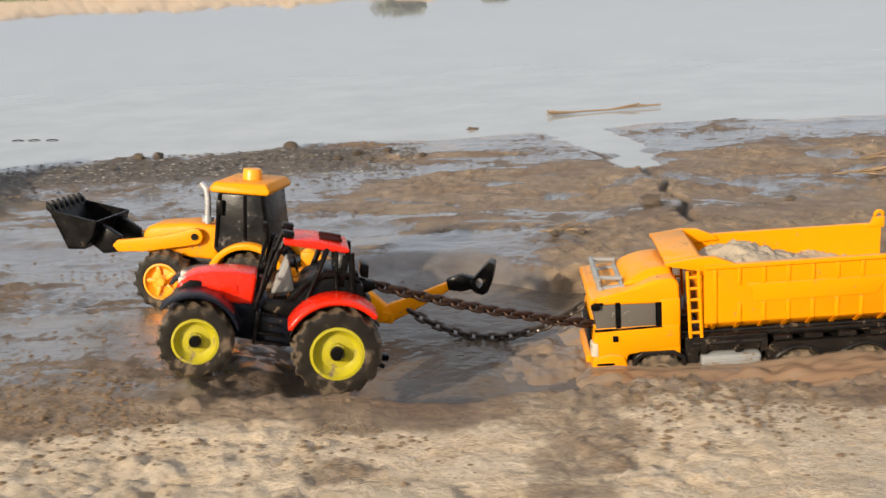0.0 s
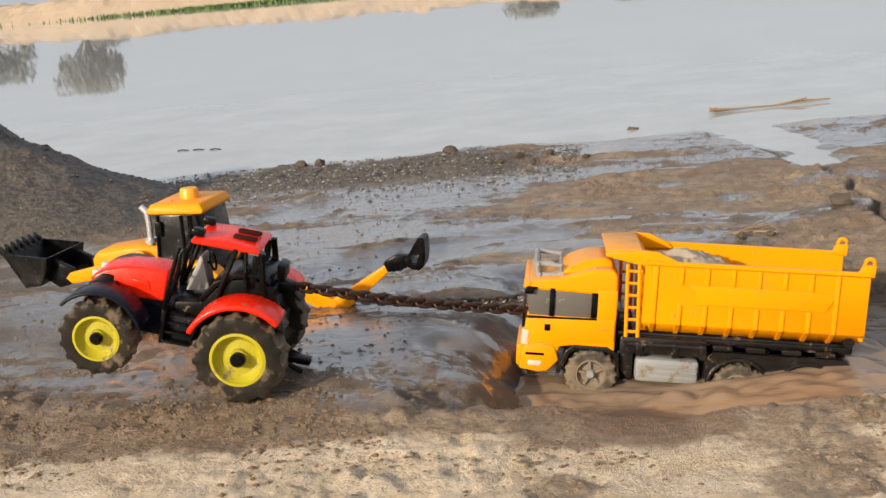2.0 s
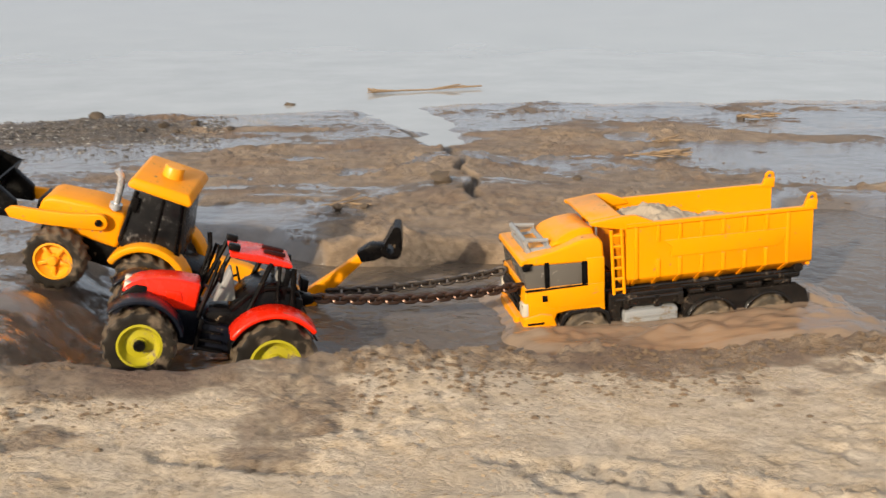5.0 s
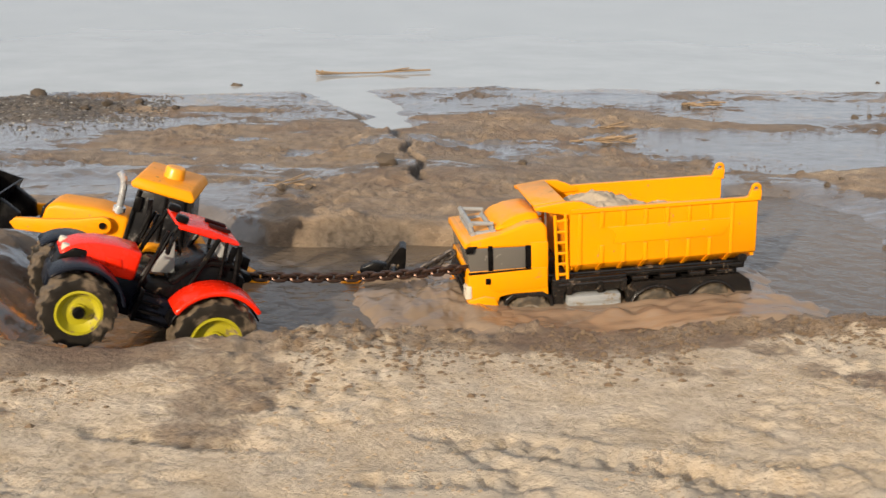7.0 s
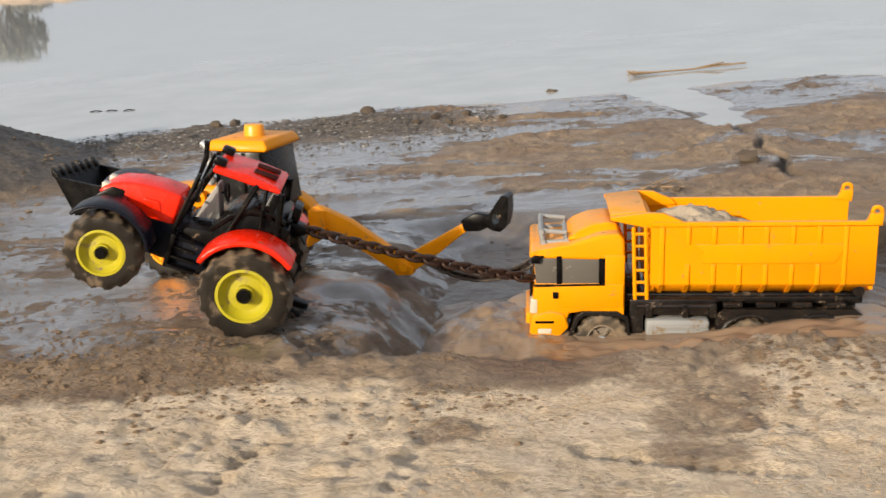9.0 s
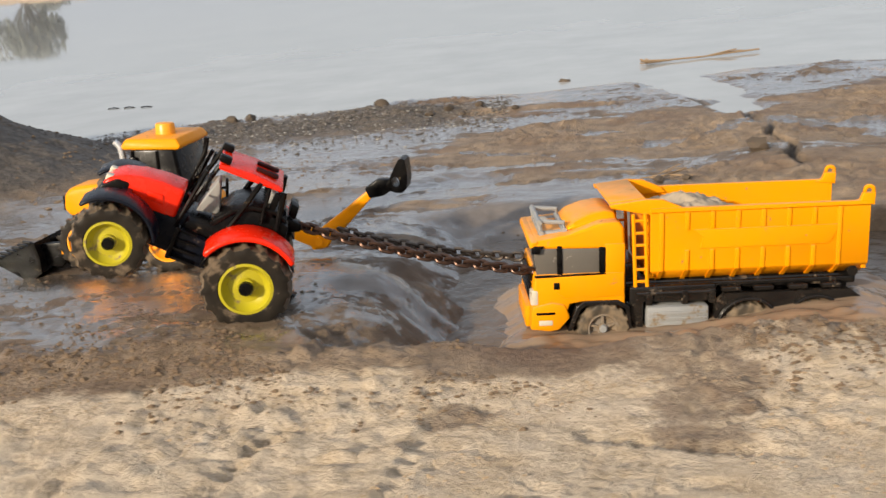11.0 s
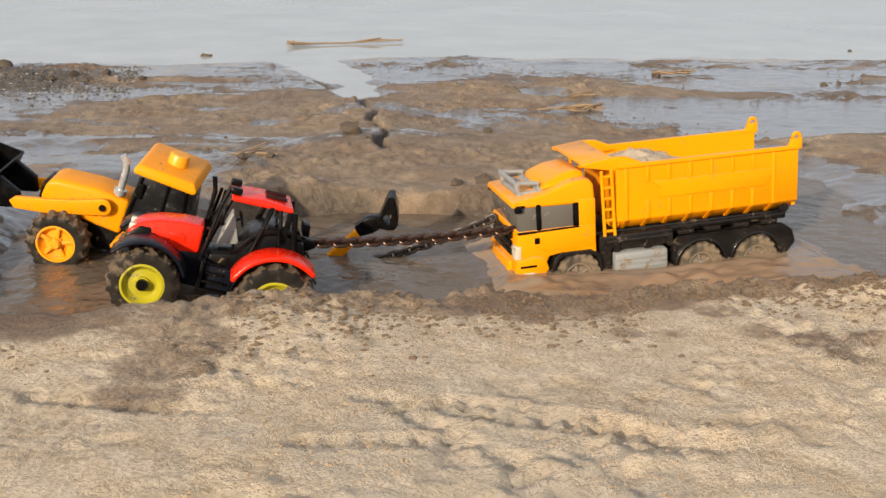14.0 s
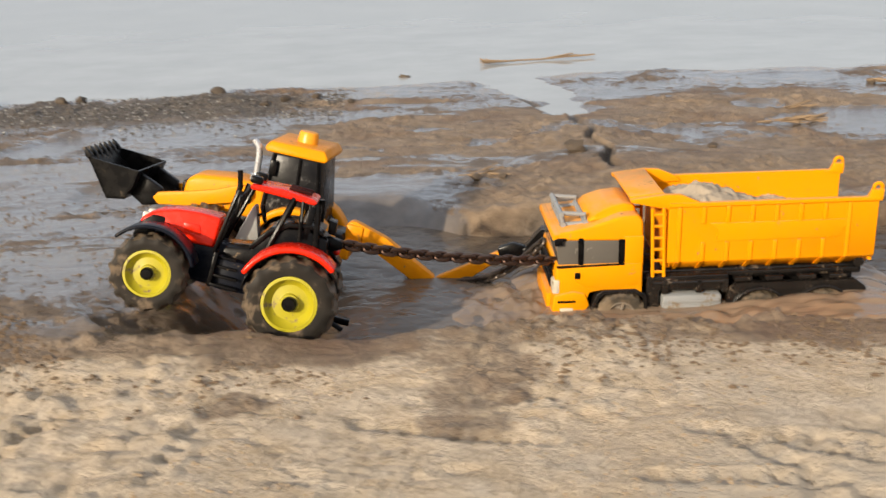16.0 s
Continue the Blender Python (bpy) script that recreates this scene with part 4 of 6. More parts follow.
# ---- dump truck ----
def build_truck():
    t = new("toy_dump_truck")
    tagged(t, "bright yellow toy dump truck half sunk in brown mud", "toy truck")
    for x, z in ((0.120, 0.041), (-0.092, 0.033), (-0.190, 0.033)):
        for s in (1, -1):
            WHEELS.append((build_wheel("wheel", t, (x, s * 0.069, z), 0.040, 0.030, 0.022, MUDDY_RIM, RUBBER_MUD, 18, 0.003, spokes=5, side=s, hub_mat=GREY), 0.038, "truck"))
    bm = bmesh.new()
    for s in (1, -1):
        add_box(bm, -0.252, 0.215, s * 0.030, s * 0.042, 0.066, 0.100, 0.002)
    for x in (-0.24, -0.14, -0.04, 0.06, 0.19):
        add_box(bm, x - 0.008, x + 0.008, -0.032, 0.032, 0.070, 0.096, 0.002)
    for x, z in ((0.120, 0.041), (-0.092, 0.033), (-0.190, 0.033)):
        add_box(bm, x - 0.007, x + 0.007, -0.064, 0.064, z - 0.006, z + 0.006, 0.002)
        add_box(bm, x - 0.012, x + 0.012, -0.034, 0.034, z, 0.070, 0.002)
    add_box(bm, -0.256, 0.085, -0.066, 0.066, 0.088, 0.104, 0.003)
    for s in (1, -1):
        add_box(bm, -0.250, 0.078, s * 0.060, s * 0.074, 0.094, 0.101, 0.002)
    part("chassis", bm, MUDDY_BLACK, t)

    # cab shell: floor, front, back wall, roof and sides round real openings
    W = 0.092
    bm = bmesh.new()
    low = [(0.088, 0.072), (0.088, 0.126), (0.226, 0.126), (0.230, 0.100), (0.232, 0.060), (0.180, 0.058), (0.172, 0.080), (0.150, 0.083), (0.098, 0.083), (0.094, 0.072)]
    add_prism(bm, low, -W, W, 0.004, 2)
    up = [(0.088, 0.160), (0.088, 0.190), (0.096, 0.199), (0.120, 0.198), (0.150, 0.190), (0.172, 0.182), (0.226, 0.176), (0.230, 0.164)]

    def top(b):
        for v in b.verts:
            if v.co.z > 0.181:
                v.co.y *= 0.93
    add_prism(bm, up, -W, W, 0.005, 3, taper=top)
    add_box(bm, 0.088, 0.118, -W, W, 0.120, 0.168, 0.002)
    cab = part("cab", bm, YELLOW, t, smooth=45)
    for s in (1, -1):
        bm = bmesh.new()
        add_prism(bm, [(0.184, 0.124), (0.184, 0.168), (0.192, 0.168), (0.192, 0.124)], s * W, s * (W - 0.008), 0.001)
        part("door_pillar", bm, BLACK, cab)
        bm = bmesh.new()
        add_prism(bm, [(0.116, 0.1235), (0.116, 0.1258), (0.228, 0.1250), (0.227, 0.1215)], s * (W - 0.002), s * (W + 0.0028), 0.001)
        part("window_seal", bm, BLACK, cab)
        bm = bmesh.new()
        add_prism(bm, [(0.212, 0.166), (0.212, 0.1685), (0.229, 0.169), (0.228, 0.160)], s * (W - 0.006), s * (W + 0.002), 0.001)
        part("brow_trim", bm, BLACK, cab)
        bm = bmesh.new()
        add_prism(bm, [(0.116, 0.126), (0.116, 0.164), (0.126, 0.164), (0.126, 0.126)], s * (W + 0.0005), s * (W - 0.006), 0.001)
        part("window_trim", bm, BLACK, cab)
        bm = bmesh.new()
        add_prism(bm, [(0.120, 0.122), (0.120, 0.166), (0.188, 0.164), (0.188, 0.122)], s * (W - 0.003), s * (W - 0.006), 0.001)
        part("side_window", bm, WINDOW, cab, "dusty smoked side window")
        bm = bmesh.new()
        add_prism(bm, [(0.090, 0.092), (0.106, 0.090), (0.180, 0.090), (0.196, 0.100), (0.196, 0.1255), (0.090, 0.1255)], s * W, s * (W + 0.0022), 0.001)
        door = part("door", bm, YELLOW, cab)
        bm = bmesh.new()
        add_box(bm, 0.189, 0.198, s * (W + 0.001), s * (W + 0.0042), 0.104, 0.114, 0.001)
        part("door_handle", bm, BLACK, door)
        bm = bmesh.new()
        add_box(bm, 0.222, 0.2345, s * 0.070, s * (W + 0.0015), 0.080, 0.103, 0.003)
        part("headlight", bm, LAMP, t, "clear headlamp splashed with mud")
        bm = bmesh.new()
        add_prism(bm, [(0.176, 0.040), (0.162, 0.076), (0.150, 0.084), (0.098, 0.084), (0.082, 0.074), (0.078, 0.040), (0.082, 0.040), (0.087, 0.070), (0.100, 0.077), (0.147, 0.077), (0.156, 0.071), (0.170, 0.040)], s * 0.056, s * (W + 0.003), 0.001)
        part("wheel_arch", bm, MUDDY_BLACK, t, smooth=50)
        bm = bmesh.new()
        add_prism(bm, [(0.172, 0.060), (0.180, 0.080), (0.200, 0.084), (0.232, 0.078), (0.236, 0.044), (0.205, 0.040), (0.190, 0.042)], s * 0.060, s * (W + 0.004), 0.004)
        bumper = part("bumper_corner", bm, YELLOW, t)
        bm = bmesh.new()
        add_box(bm, 0.196, 0.226, s * (W + 0.002), s * (W + 0.0048), 0.066, 0.070, 0.001)
        part("bumper_slot", bm, BLACK, bumper)
        bm = bmesh.new()
        add_box(bm, 0.200, 0.222, s * (W + 0.002), s * (W + 0.0052), 0.050, 0.058, 0.002)
        part("fog_lamp", bm, LAMP, bumper)
        bm = bmesh.new()
        add_tube(bm, [(0.222, s * W, 0.166), (0.230, s * (W + 0.008), 0.160)], 0.002, 6)
        add_box(bm, 0.218, 0.232, s * (W + 0.001), s * (W + 0.006), 0.158, 0.168, 0.002)
        part("mirror_bracket", bm, BLACK, cab)
    bm = bmesh.new()
    add_prism(bm, [(0.2235, 0.124), (0.2285, 0.166), (0.222, 0.166), (0.217, 0.124)], -W + 0.004, W - 0.004, 0.001)
    add_prism(bm, [(0.190, 0.124), (0.192, 0.165), (0.228, 0.165), (0.224, 0.124)], W - 0.006, W - 0.003, 0.001)
    add_prism(bm, [(0.190, 0.124), (0.192, 0.165), (0.228, 0.165), (0.224, 0.124)], -W + 0.003, -W + 0.006, 0.001)
    part("windscreen", bm, WINDOW, cab, "dusty smoked wrap-round windscreen")
    bm = bmesh.new()
    add_prism(bm, [(0.226, 0.165), (0.235, 0.166), (0.233, 0.174), (0.222, 0.176)], -W - 0.001, W + 0.001, 0.002)
    part("sun_visor", bm, YELLOW, cab)
    bm = bmesh.new()
    for k in range(3):
        add_box(bm, 0.230, 0.2345, -0.064, 0.064, 0.082 + 0.014 * k, 0.092 + 0.014 * k, 0.001)
    part("grille", bm, BLACK, t)
    bm = bmesh.new()
    add_box(bm, 0.222, 0.241, -0.066, 0.066, 0.040, 0.074, 0.004)
    part("front_bumper", bm, YELLOW, t)
    # raised roof fairing
    bm = bmesh.new()

    def fair(b):
        for v in b.verts:
            if v.co.z > 0.200:
                v.co.y *= 0.80
    add_prism(bm, [(0.094, 0.190), (0.096, 0.207), (0.112, 0.210), (0.138, 0.206), (0.160, 0.196), (0.176, 0.184)], -0.066, 0.066, 0.006, 3, taper=fair)
    part("roof_fairing", bm, YELLOW, cab, smooth=50)
    # roof light frame
    bm = bmesh.new()
    for y in (-0.052, 0.052):
        add_tube(bm, [(0.212, y, 0.172), (0.216, y, 0.198)], 0.0044, 8)
        add_tube(bm, [(0.174, y, 0.180), (0.212, y, 0.178)], 0.0046, 8)
        add_tube(bm, [(0.176, y, 0.180), (0.176, y, 0.194), (0.215, y, 0.197)], 0.0036, 8)
    for x, z in ((0.213, 0.180), (0.216, 0.196), (0.176, 0.183)):
        add_tube(bm, [(x, -0.060, z), (x, 0.060, z)], 0.0046, 8)
    part("roof_rack", bm, GREY, cab, "grey plastic roof light frame")

    # dump box
    B, x0, x1, z0, z1 = 0.090, -0.264, 0.052, 0.108, 0.214
    box = new("dump_box")
    box.parent = t
    box["label"] = "open yellow dump box with ribbed sides"
    for s in (1, -1):
        # wall and slanted foot in one bent sheet, with a rolled top edge
        q = [(s * B, z1 - 0.004), (s * (B + 0.004), z1 - 0.003), (s * (B + 0.004), z1 + 0.003), (s * (B - 0.006), z1 + 0.003), (s * (B - 0.006), z0 + 0.017), (s * (B - 0.034), z0 + 0.001), (s * (B - 0.028), z0 - 0.002), (s * B, z0 + 0.016)]
        bm = bmesh.new()
        a = [bm.verts.new((x0, y, z)) for y, z in q]
        b = [bm.verts.new((x1, y, z)) for y, z in q]
        bm.faces.new(a)
        bm.faces.new(b[::-1])
        for i in range(len(q)):
            bm.faces.new((a[i], b[i], b[(i + 1) % len(q)], a[(i + 1) % len(q)]))
        bmesh.ops.recalc_face_normals(bm, faces=bm.faces)
        bevelled(bm, bm.edges[:], 0.0008, 1)
        part("side_wall", bm, YELLOW, box)
    for nm, dims in (("box_floor", (x0, x1, -B + 0.028, B - 0.028, z0 - 0.001, z0 + 0.004)), ("headboard", (x1 - 0.006, x1, -B + 0.007, B - 0.007, z0 + 0.006, z1 + 0.002)), ("tailgate", (x0, x0 + 0.006, -B + 0.007, B - 0.007, z0 + 0.006, z0 + 0.045))):
        bm = bmesh.new()
        add_box(bm, *dims, 0.001)
        part(nm, bm, YELLOW, box)
    for s in (1, -1):
        for k in range(8):
            x = x1 - 0.016 - k * 0.0365
            spans = [(z1 - 0.030, z1 - 0.004), (z0 + 0.016, z0 + 0.046)] if 1 <= k <= 6 else [(z0 + 0.016, z1 - 0.004)]
            for lo, hi in spans:
                bm = bmesh.new()
                add_box(bm, x - 0.0032, x + 0.0032, s * (B - 0.001), s * (B + 0.0028), lo, hi, 0.001)
                part("rib", bm, YELLOW, box)
            bm = bmesh.new()
            slant = [(s * (B - 0.002), z0 + 0.0165), (s * (B + 0.0024), z0 + 0.0160), (s * (B - 0.0265), z0 - 0.0035), (s * (B - 0.030), z0 - 0.0010)]
            ends = [[bm.verts.new((x + e * 0.0032, y, z)) for y, z in slant] for e in (-1, 1)]
            bm.faces.new(ends[0])
            bm.faces.new(ends[1][::-1])
            for e in range(4):
                bm.faces.new((ends[0][e], ends[1][e], ends[1][(e + 1) % 4], ends[0][(e + 1) % 4]))
            part("rib_foot", bm, YELLOW, box)
        bm = bmesh.new()
        add_prism(bm, [(-0.222, z1 - 0.030), (-0.010, z1 - 0.030), (-0.024, z1 - 0.042), (-0.020, z1 - 0.058), (-0.206, z1 - 0.058)], s * (B - 0.001), s * (B + 0.0024), 0.001)
        part("side_panel", bm, YELLOW, box)
        # loop post at the tail
        bm = bmesh.new()
        add_prism(bm, [(x0 - 0.004, z1 - 0.004), (x0 - 0.005, z1 + 0.014), (x0 + 0.012, z1 + 0.014), (x0 + 0.016, z1 + 0.004), (x0 + 0.028, z1)], s * (B + 0.003), s * (B - 0.008), 0.0012)
        ring = [(x0 + 0.0035 + 0.0065 * math.cos(a), s * (B - 0.0025), z1 + 0.016 + 0.0065 * math.sin(a)) for a in [2 * math.pi * k / 14 for k in range(14)]]
        add_tube(bm, ring, 0.0032, 8, True)
        part("tail_loop", bm, YELLOW, box)
        # ladder at the front of the box
        bm = bmesh.new()
        for x in (0.056, 0.073):
            add_tube(bm, [(x, s * (B + 0.001), z0 - 0.006), (x + 0.004, s * (B + 0.001), z1 - 0.004)], 0.0028, 8)
        for k in range(6):
            z = z0 + 0.002 + k * 0.018
            add_tube(bm, [(0.056, s * (B + 0.001), z), (0.075, s * (B + 0.001), z)], 0.0024, 6)
        part("ladder", bm, YELLOW, box)
    # canopy over the cab, its sides sweeping down to the box walls
    bm = bmesh.new()
    add_prism(bm, [(0.109, 0.222), (0.109, 0.226), (0.058, 0.231), (0.056, 0.226)], -0.078, 0.078, 0.0012)
    for s in (1, -1):
        add_prism(bm, [(0.076, 0.212), (0.109, 0.219), (0.110, 0.224), (0.058, 0.230), (0.034, 0.229), (0.006, 0.217), (-0.002, 0.208), (0.046, 0.206)], s * 0.0895, s * 0.078, 0.0012)
    add_prism(bm, [(0.050, 0.200), (0.054, 0.226), (0.060, 0.228), (0.058, 0.200)], -0.084, 0.084, 0.001)
    part("canopy", bm, YELLOW, box, "yellow cab canopy dusted with dried mud")
    # side tanks and rear mudguards
    for s in (1, -1):
        bm = bmesh.new()
        add_box(bm, -0.036, 0.056, s * 0.048, s * 0.090, 0.034, 0.070, 0.006)
        for z in (0.044, 0.052, 0.060):
            add_box(bm, -0.033, 0.053, s * 0.086, s * 0.0925, z - 0.0025, z + 0.0025, 0.001)
        part("fuel_tank", bm, GREY, t, "grey ribbed side tank")
        for x in (-0.092, -0.190):
            bm = bmesh.new()
            add_prism(bm, arc(x, 0.033, 0.047, 4, 176, 14) + arc(x, 0.033, 0.0425, 176, 4, 14), s * 0.056, s * 0.097, 0.001)
            part("rear_mudguard", bm, MUDDY_BLACK, t, smooth=50)
        bm = bmesh.new()
        skirt = [(-0.240, 0.086), (-0.256, 0.074), (-0.262, 0.052), (-0.246, 0.034)] + arc(-0.190, 0.033, 0.0445, 172, 8, 12) + arc(-0.092, 0.033, 0.0445, 172, 8, 12) + [(-0.043, 0.050), (-0.044, 0.072), (-0.056, 0.086)]
        add_prism(bm, skirt, s * 0.080, s * 0.090)
        part("rear_skirt", bm, MUDDY_BLACK, t)
        bm = bmesh.new()
        add_prism(bm, [(-0.046, 0.074), (-0.046, 0.100), (0.080, 0.100), (0.080, 0.050), (0.066, 0.036), (0.060, 0.036), (0.060, 0.076)], s * 0.070, s * 0.084, 0.003)
        for x in (-0.040, 0.0, 0.052):
            add_box(bm, x - 0.005, x + 0.005, s * 0.080, s * 0.089, 0.072, 0.094, 0.002)
        add_tube(bm, [(-0.044, s * 0.086, 0.090), (0.070, s * 0.086, 0.090)], 0.003, 8)
        part("side_rail", bm, MUDDY_BLACK, t)
        for x in (-0.068, -0.115, -0.166, -0.214):
            bm = bmesh.new()
            add_box(bm, x - 0.014, x + 0.014, s * 0.074, s * 0.088, 0.088, 0.095, 0.002)
            part("skirt_step", bm, MUDDY_BLACK, t)
    bm = bmesh.new()
    add_tube(bm, [(-0.246, -0.080, 0.110), (-0.246, 0.080, 0.110)], 0.008, 12)
    part("hinge_bar", bm, MUDDY_BLACK, t)
    bm = bmesh.new()
    add_box(bm, 0.086, 0.090, -0.060, 0.060, 0.106, 0.150, 0.001)
    add_box(bm, 0.062, 0.086, -0.050, 0.050, 0.098, 0.128, 0.004)
    part("engine_block", bm, MUDDY_BLACK, t)
    reshape(t, lambda c: Vector((c.x if c.x < 0.12 else 0.12 + (c.x - 0.12) * 0.92, c.y * 0.88, c.z)), ("wheel",))
    return t


TRUCK = build_truck()


def build_load():
    X, Y = np.meshgrid(np.linspace(-0.256, 0.044, 70), np.linspace(-0.073, 0.073, 40))
    top = 0.152 + 0.062 * np.exp(-(((X + 0.005) / 0.095) ** 2)) * (1 - 0.35 * (np.abs(Y) / 0.073) ** 2) + 0.020 * np.exp(-(((X + 0.14) / 0.1) ** 2))
    Z = top + 0.008 * fbm(X, Y, 42, 5, 5, 0.78)
    n, k = X.shape
    i = np.arange(n * k).reshape(n, k)
    faces = np.stack([i[:-1, :-1].ravel(), i[:-1, 1:].ravel(), i[1:, 1:].ravel(), i[1:, :-1].ravel()], -1).tolist()
    ring = i[0, :].tolist() + i[1:, -1].tolist() + i[-1, -2::-1].tolist() + i[-2:0:-1, 0].tolist()
    verts = np.stack([X.ravel(), Y.ravel(), Z.ravel()], -1).tolist()
    base = len(verts)
    for v in ring:
        verts.append((verts[v][0], verts[v][1], 0.1275))
    m = len(ring)
    faces += [[ring[a], ring[(a + 1) % m], base + (a + 1) % m, base + a] for a in range(m)]
    faces.append([base + a for a in range(m)])
    me = bpy.data.meshes.new("sand_load")
    me.from_pydata(verts, [], faces)
    me.materials.append(LOAD)
    me.polygons.foreach_set("use_smooth", [True] * len(me.polygons))
    return tagged(new("sand_load", me), "pale dry sand heaped in the dump box", "sand")


SAND_LOAD = build_load()


# ---- slurry pushed about by the truck ----
def build_wake():
    xs, ys = np.linspace(-0.52, 0.50, 180), np.linspace(-0.33, 0.28, 110)
    X, Y = np.meshgrid(xs, ys)
    dx = np.maximum(np.abs(X - 0.02) - 0.22, 0) / np.where(X < 0, 0.11, 0.22)
    dy = np.maximum(np.abs(Y + 0.02) - 0.15, 0) / 0.12
    d = np.hypot(dx, dy) + 0.55 * fbm(X, Y, 7, 4, 201)
    swell = (1 - sstep(0.0, 1.0, d)) ** 1.2
    beside = np.exp(-((np.abs(Y) - 0.125) / 0.035) ** 2)
    tail = np.exp(-(((X + 0.30) / 0.06) ** 2 + (Y / 0.10) ** 2))
    turb = fbm(X * 0.45, Y * 1.3, 15, 4, 203, 0.55)
    Z = -0.030 + swell * ((0.025 + 0.016 * sstep(0.0, 0.2, X) - 0.010 * sstep(-0.24, -0.36, X)) + 0.009 * turb + 0.012 * beside * np.abs(fbm(X * 0.7, Y, 22, 2, 207)) * 2 + 0.010 * tail * (1 + turb) + 0.008 * sstep(0.0, -0.3, X))
    n, k = X.shape
    i = np.arange(n * k).reshape(n, k)
    faces = np.stack([i[:-1, :-1].ravel(), i[:-1, 1:].ravel(), i[1:, 1:].ravel(), i[1:, :-1].ravel()], -1)
    me = bpy.data.meshes.new("mud_wake")
    me.from_pydata(np.stack([X.ravel(), Y.ravel(), Z.ravel()], -1).tolist(), [], faces.tolist())
    me.materials.append(SILT)
    me.polygons.foreach_set("use_smooth", [True] * len(me.polygons))
    return tagged(new("mud_wake", me), "churned brown slurry swirling round the truck wheels", "mud", kind="stuff")


MUD_WAKE = build_wake()


def build_wave(label, x0, x1, crest, reach, width, tall, seed):
    """A heap of slurry pushed up at one end of the truck, highest at the crest."""
    X, Y = np.meshgrid(np.linspace(x0, x1, 110), np.linspace(-0.26, 0.22, 110))
    along = (X - crest) / np.where((X - crest) * np.sign(reach) > 0, abs(reach), 0.07)
    spread = width * (1 + 0.5 * np.clip(np.abs(along), 0, 2))
    fold = fbm(X * 1.2, Y * 0.8, 16, 4, seed, 0.55)
    body = np.exp(-np.abs(along) ** 1.5) * np.exp(-np.abs((Y + 0.03) / spread) ** 2.4)
    edge = sstep(0.04, 0.22, body + 0.10 * fold)
    Z = -0.036 + edge * (0.024 + tall * body * (1 + 0.9 * fold) + 0.006 * np.abs(fbm(X, Y * 0.6, 34, 2, seed + 9)))
    n, k = X.shape
    i = np.arange(n * k).reshape(n, k)
    faces = np.stack([i[:-1, :-1].ravel(), i[:-1, 1:].ravel(), i[1:, 1:].ravel(), i[1:, :-1].ravel()], -1)
    me = bpy.data.meshes.new("mud_wave")
    me.from_pydata(np.stack([X.ravel(), Y.ravel(), Z.ravel()], -1).tolist(), [], faces.tolist())
    me.materials.append(SILT)
    me.polygons.foreach_set("use_smooth", [True] * len(me.polygons))
    return tagged(new("mud_wave", me), label, "mud", kind="stuff")


BOW_WAVE = build_wave("brown slurry heaped up before the truck cab", -0.52, -0.12, -0.25, -0.11, 0.105, 0.026, 231)
STERN_WAVE = build_wave("brown slurry splashing up behind the truck", 0.16, 0.52, 0.29, 0.06, 0.075, 0.022, 241)


# ---- clods, pebbles and drift ----
def ground_z(x, y):
    h, _, _ = height(np.array([float(x)]), np.array([float(y)]))
    return float(h[0])


def stone_bm(size, seed, flat=0.65):
    bm = bmesh.new()
    bmesh.ops.create_icosphere(bm, subdivisions=2, radius=1)
    for v in bm.verts:
        k = 1 + 0.55 * noise.noise(v.co * 1.3 + Vector((seed * 3.7, seed * 1.9, 0))) + 0.25 * noise.noise(v.co * 3.1 + Vector((0, seed * 2.3, 5)))
        v.co = Vector((v.co.x * size * k, v.co.y * size * k * 0.8, v.co.z * size * k * flat))
    return bm


CLODS = [(-0.55, 3.90, 0.030), (-1.02, 3.87, 0.024), (-1.08, 3.84, 0.022), (-0.30, 3.67, 0.020), (-0.20, 3.69, 0.020), (-0.36, 3.61, 0.016), (-0.25, 3.60, 0.014), (0.095, 4.22, 0.020), (-0.08, 3.61, 0.014), (0.86, 2.74, 0.014), (1.58, 2.50, 0.010), (1.63, 2.52, 0.008), (2.16, 3.43, 0.014), (2.22, 3.44, 0.011), (-1.62, 3.50, 0.030), (-1.54, 3.49, 0.026), (-1.48, 3.52, 0.022), (0.74, 2.20, 0.020), (0.68, 2.19, 0.016), (0.80, 2.19, 0.020), (1.66, 3.68, 0.018), (0.50, 2.66, 0.030), (-1.88, 3.30, 0.022), (0.24, 2.40, 0.013), (0.30, 2.41, 0.010), (2.73, 4.28, 0.014)]
for k, (x, y, size) in enumerate(CLODS):
    ob = part("mud_clod", stone_bm(size, k), STONE)
    ob.location = (x, y, max(ground_z(x, y), -0.006) + size * 0.22)
    ob.rotation_euler = (0, 0, k * 1.3)
    tagged(ob, "lump of dark wet mud lying on the flat", "mud clod", group="clods on the mud flat")


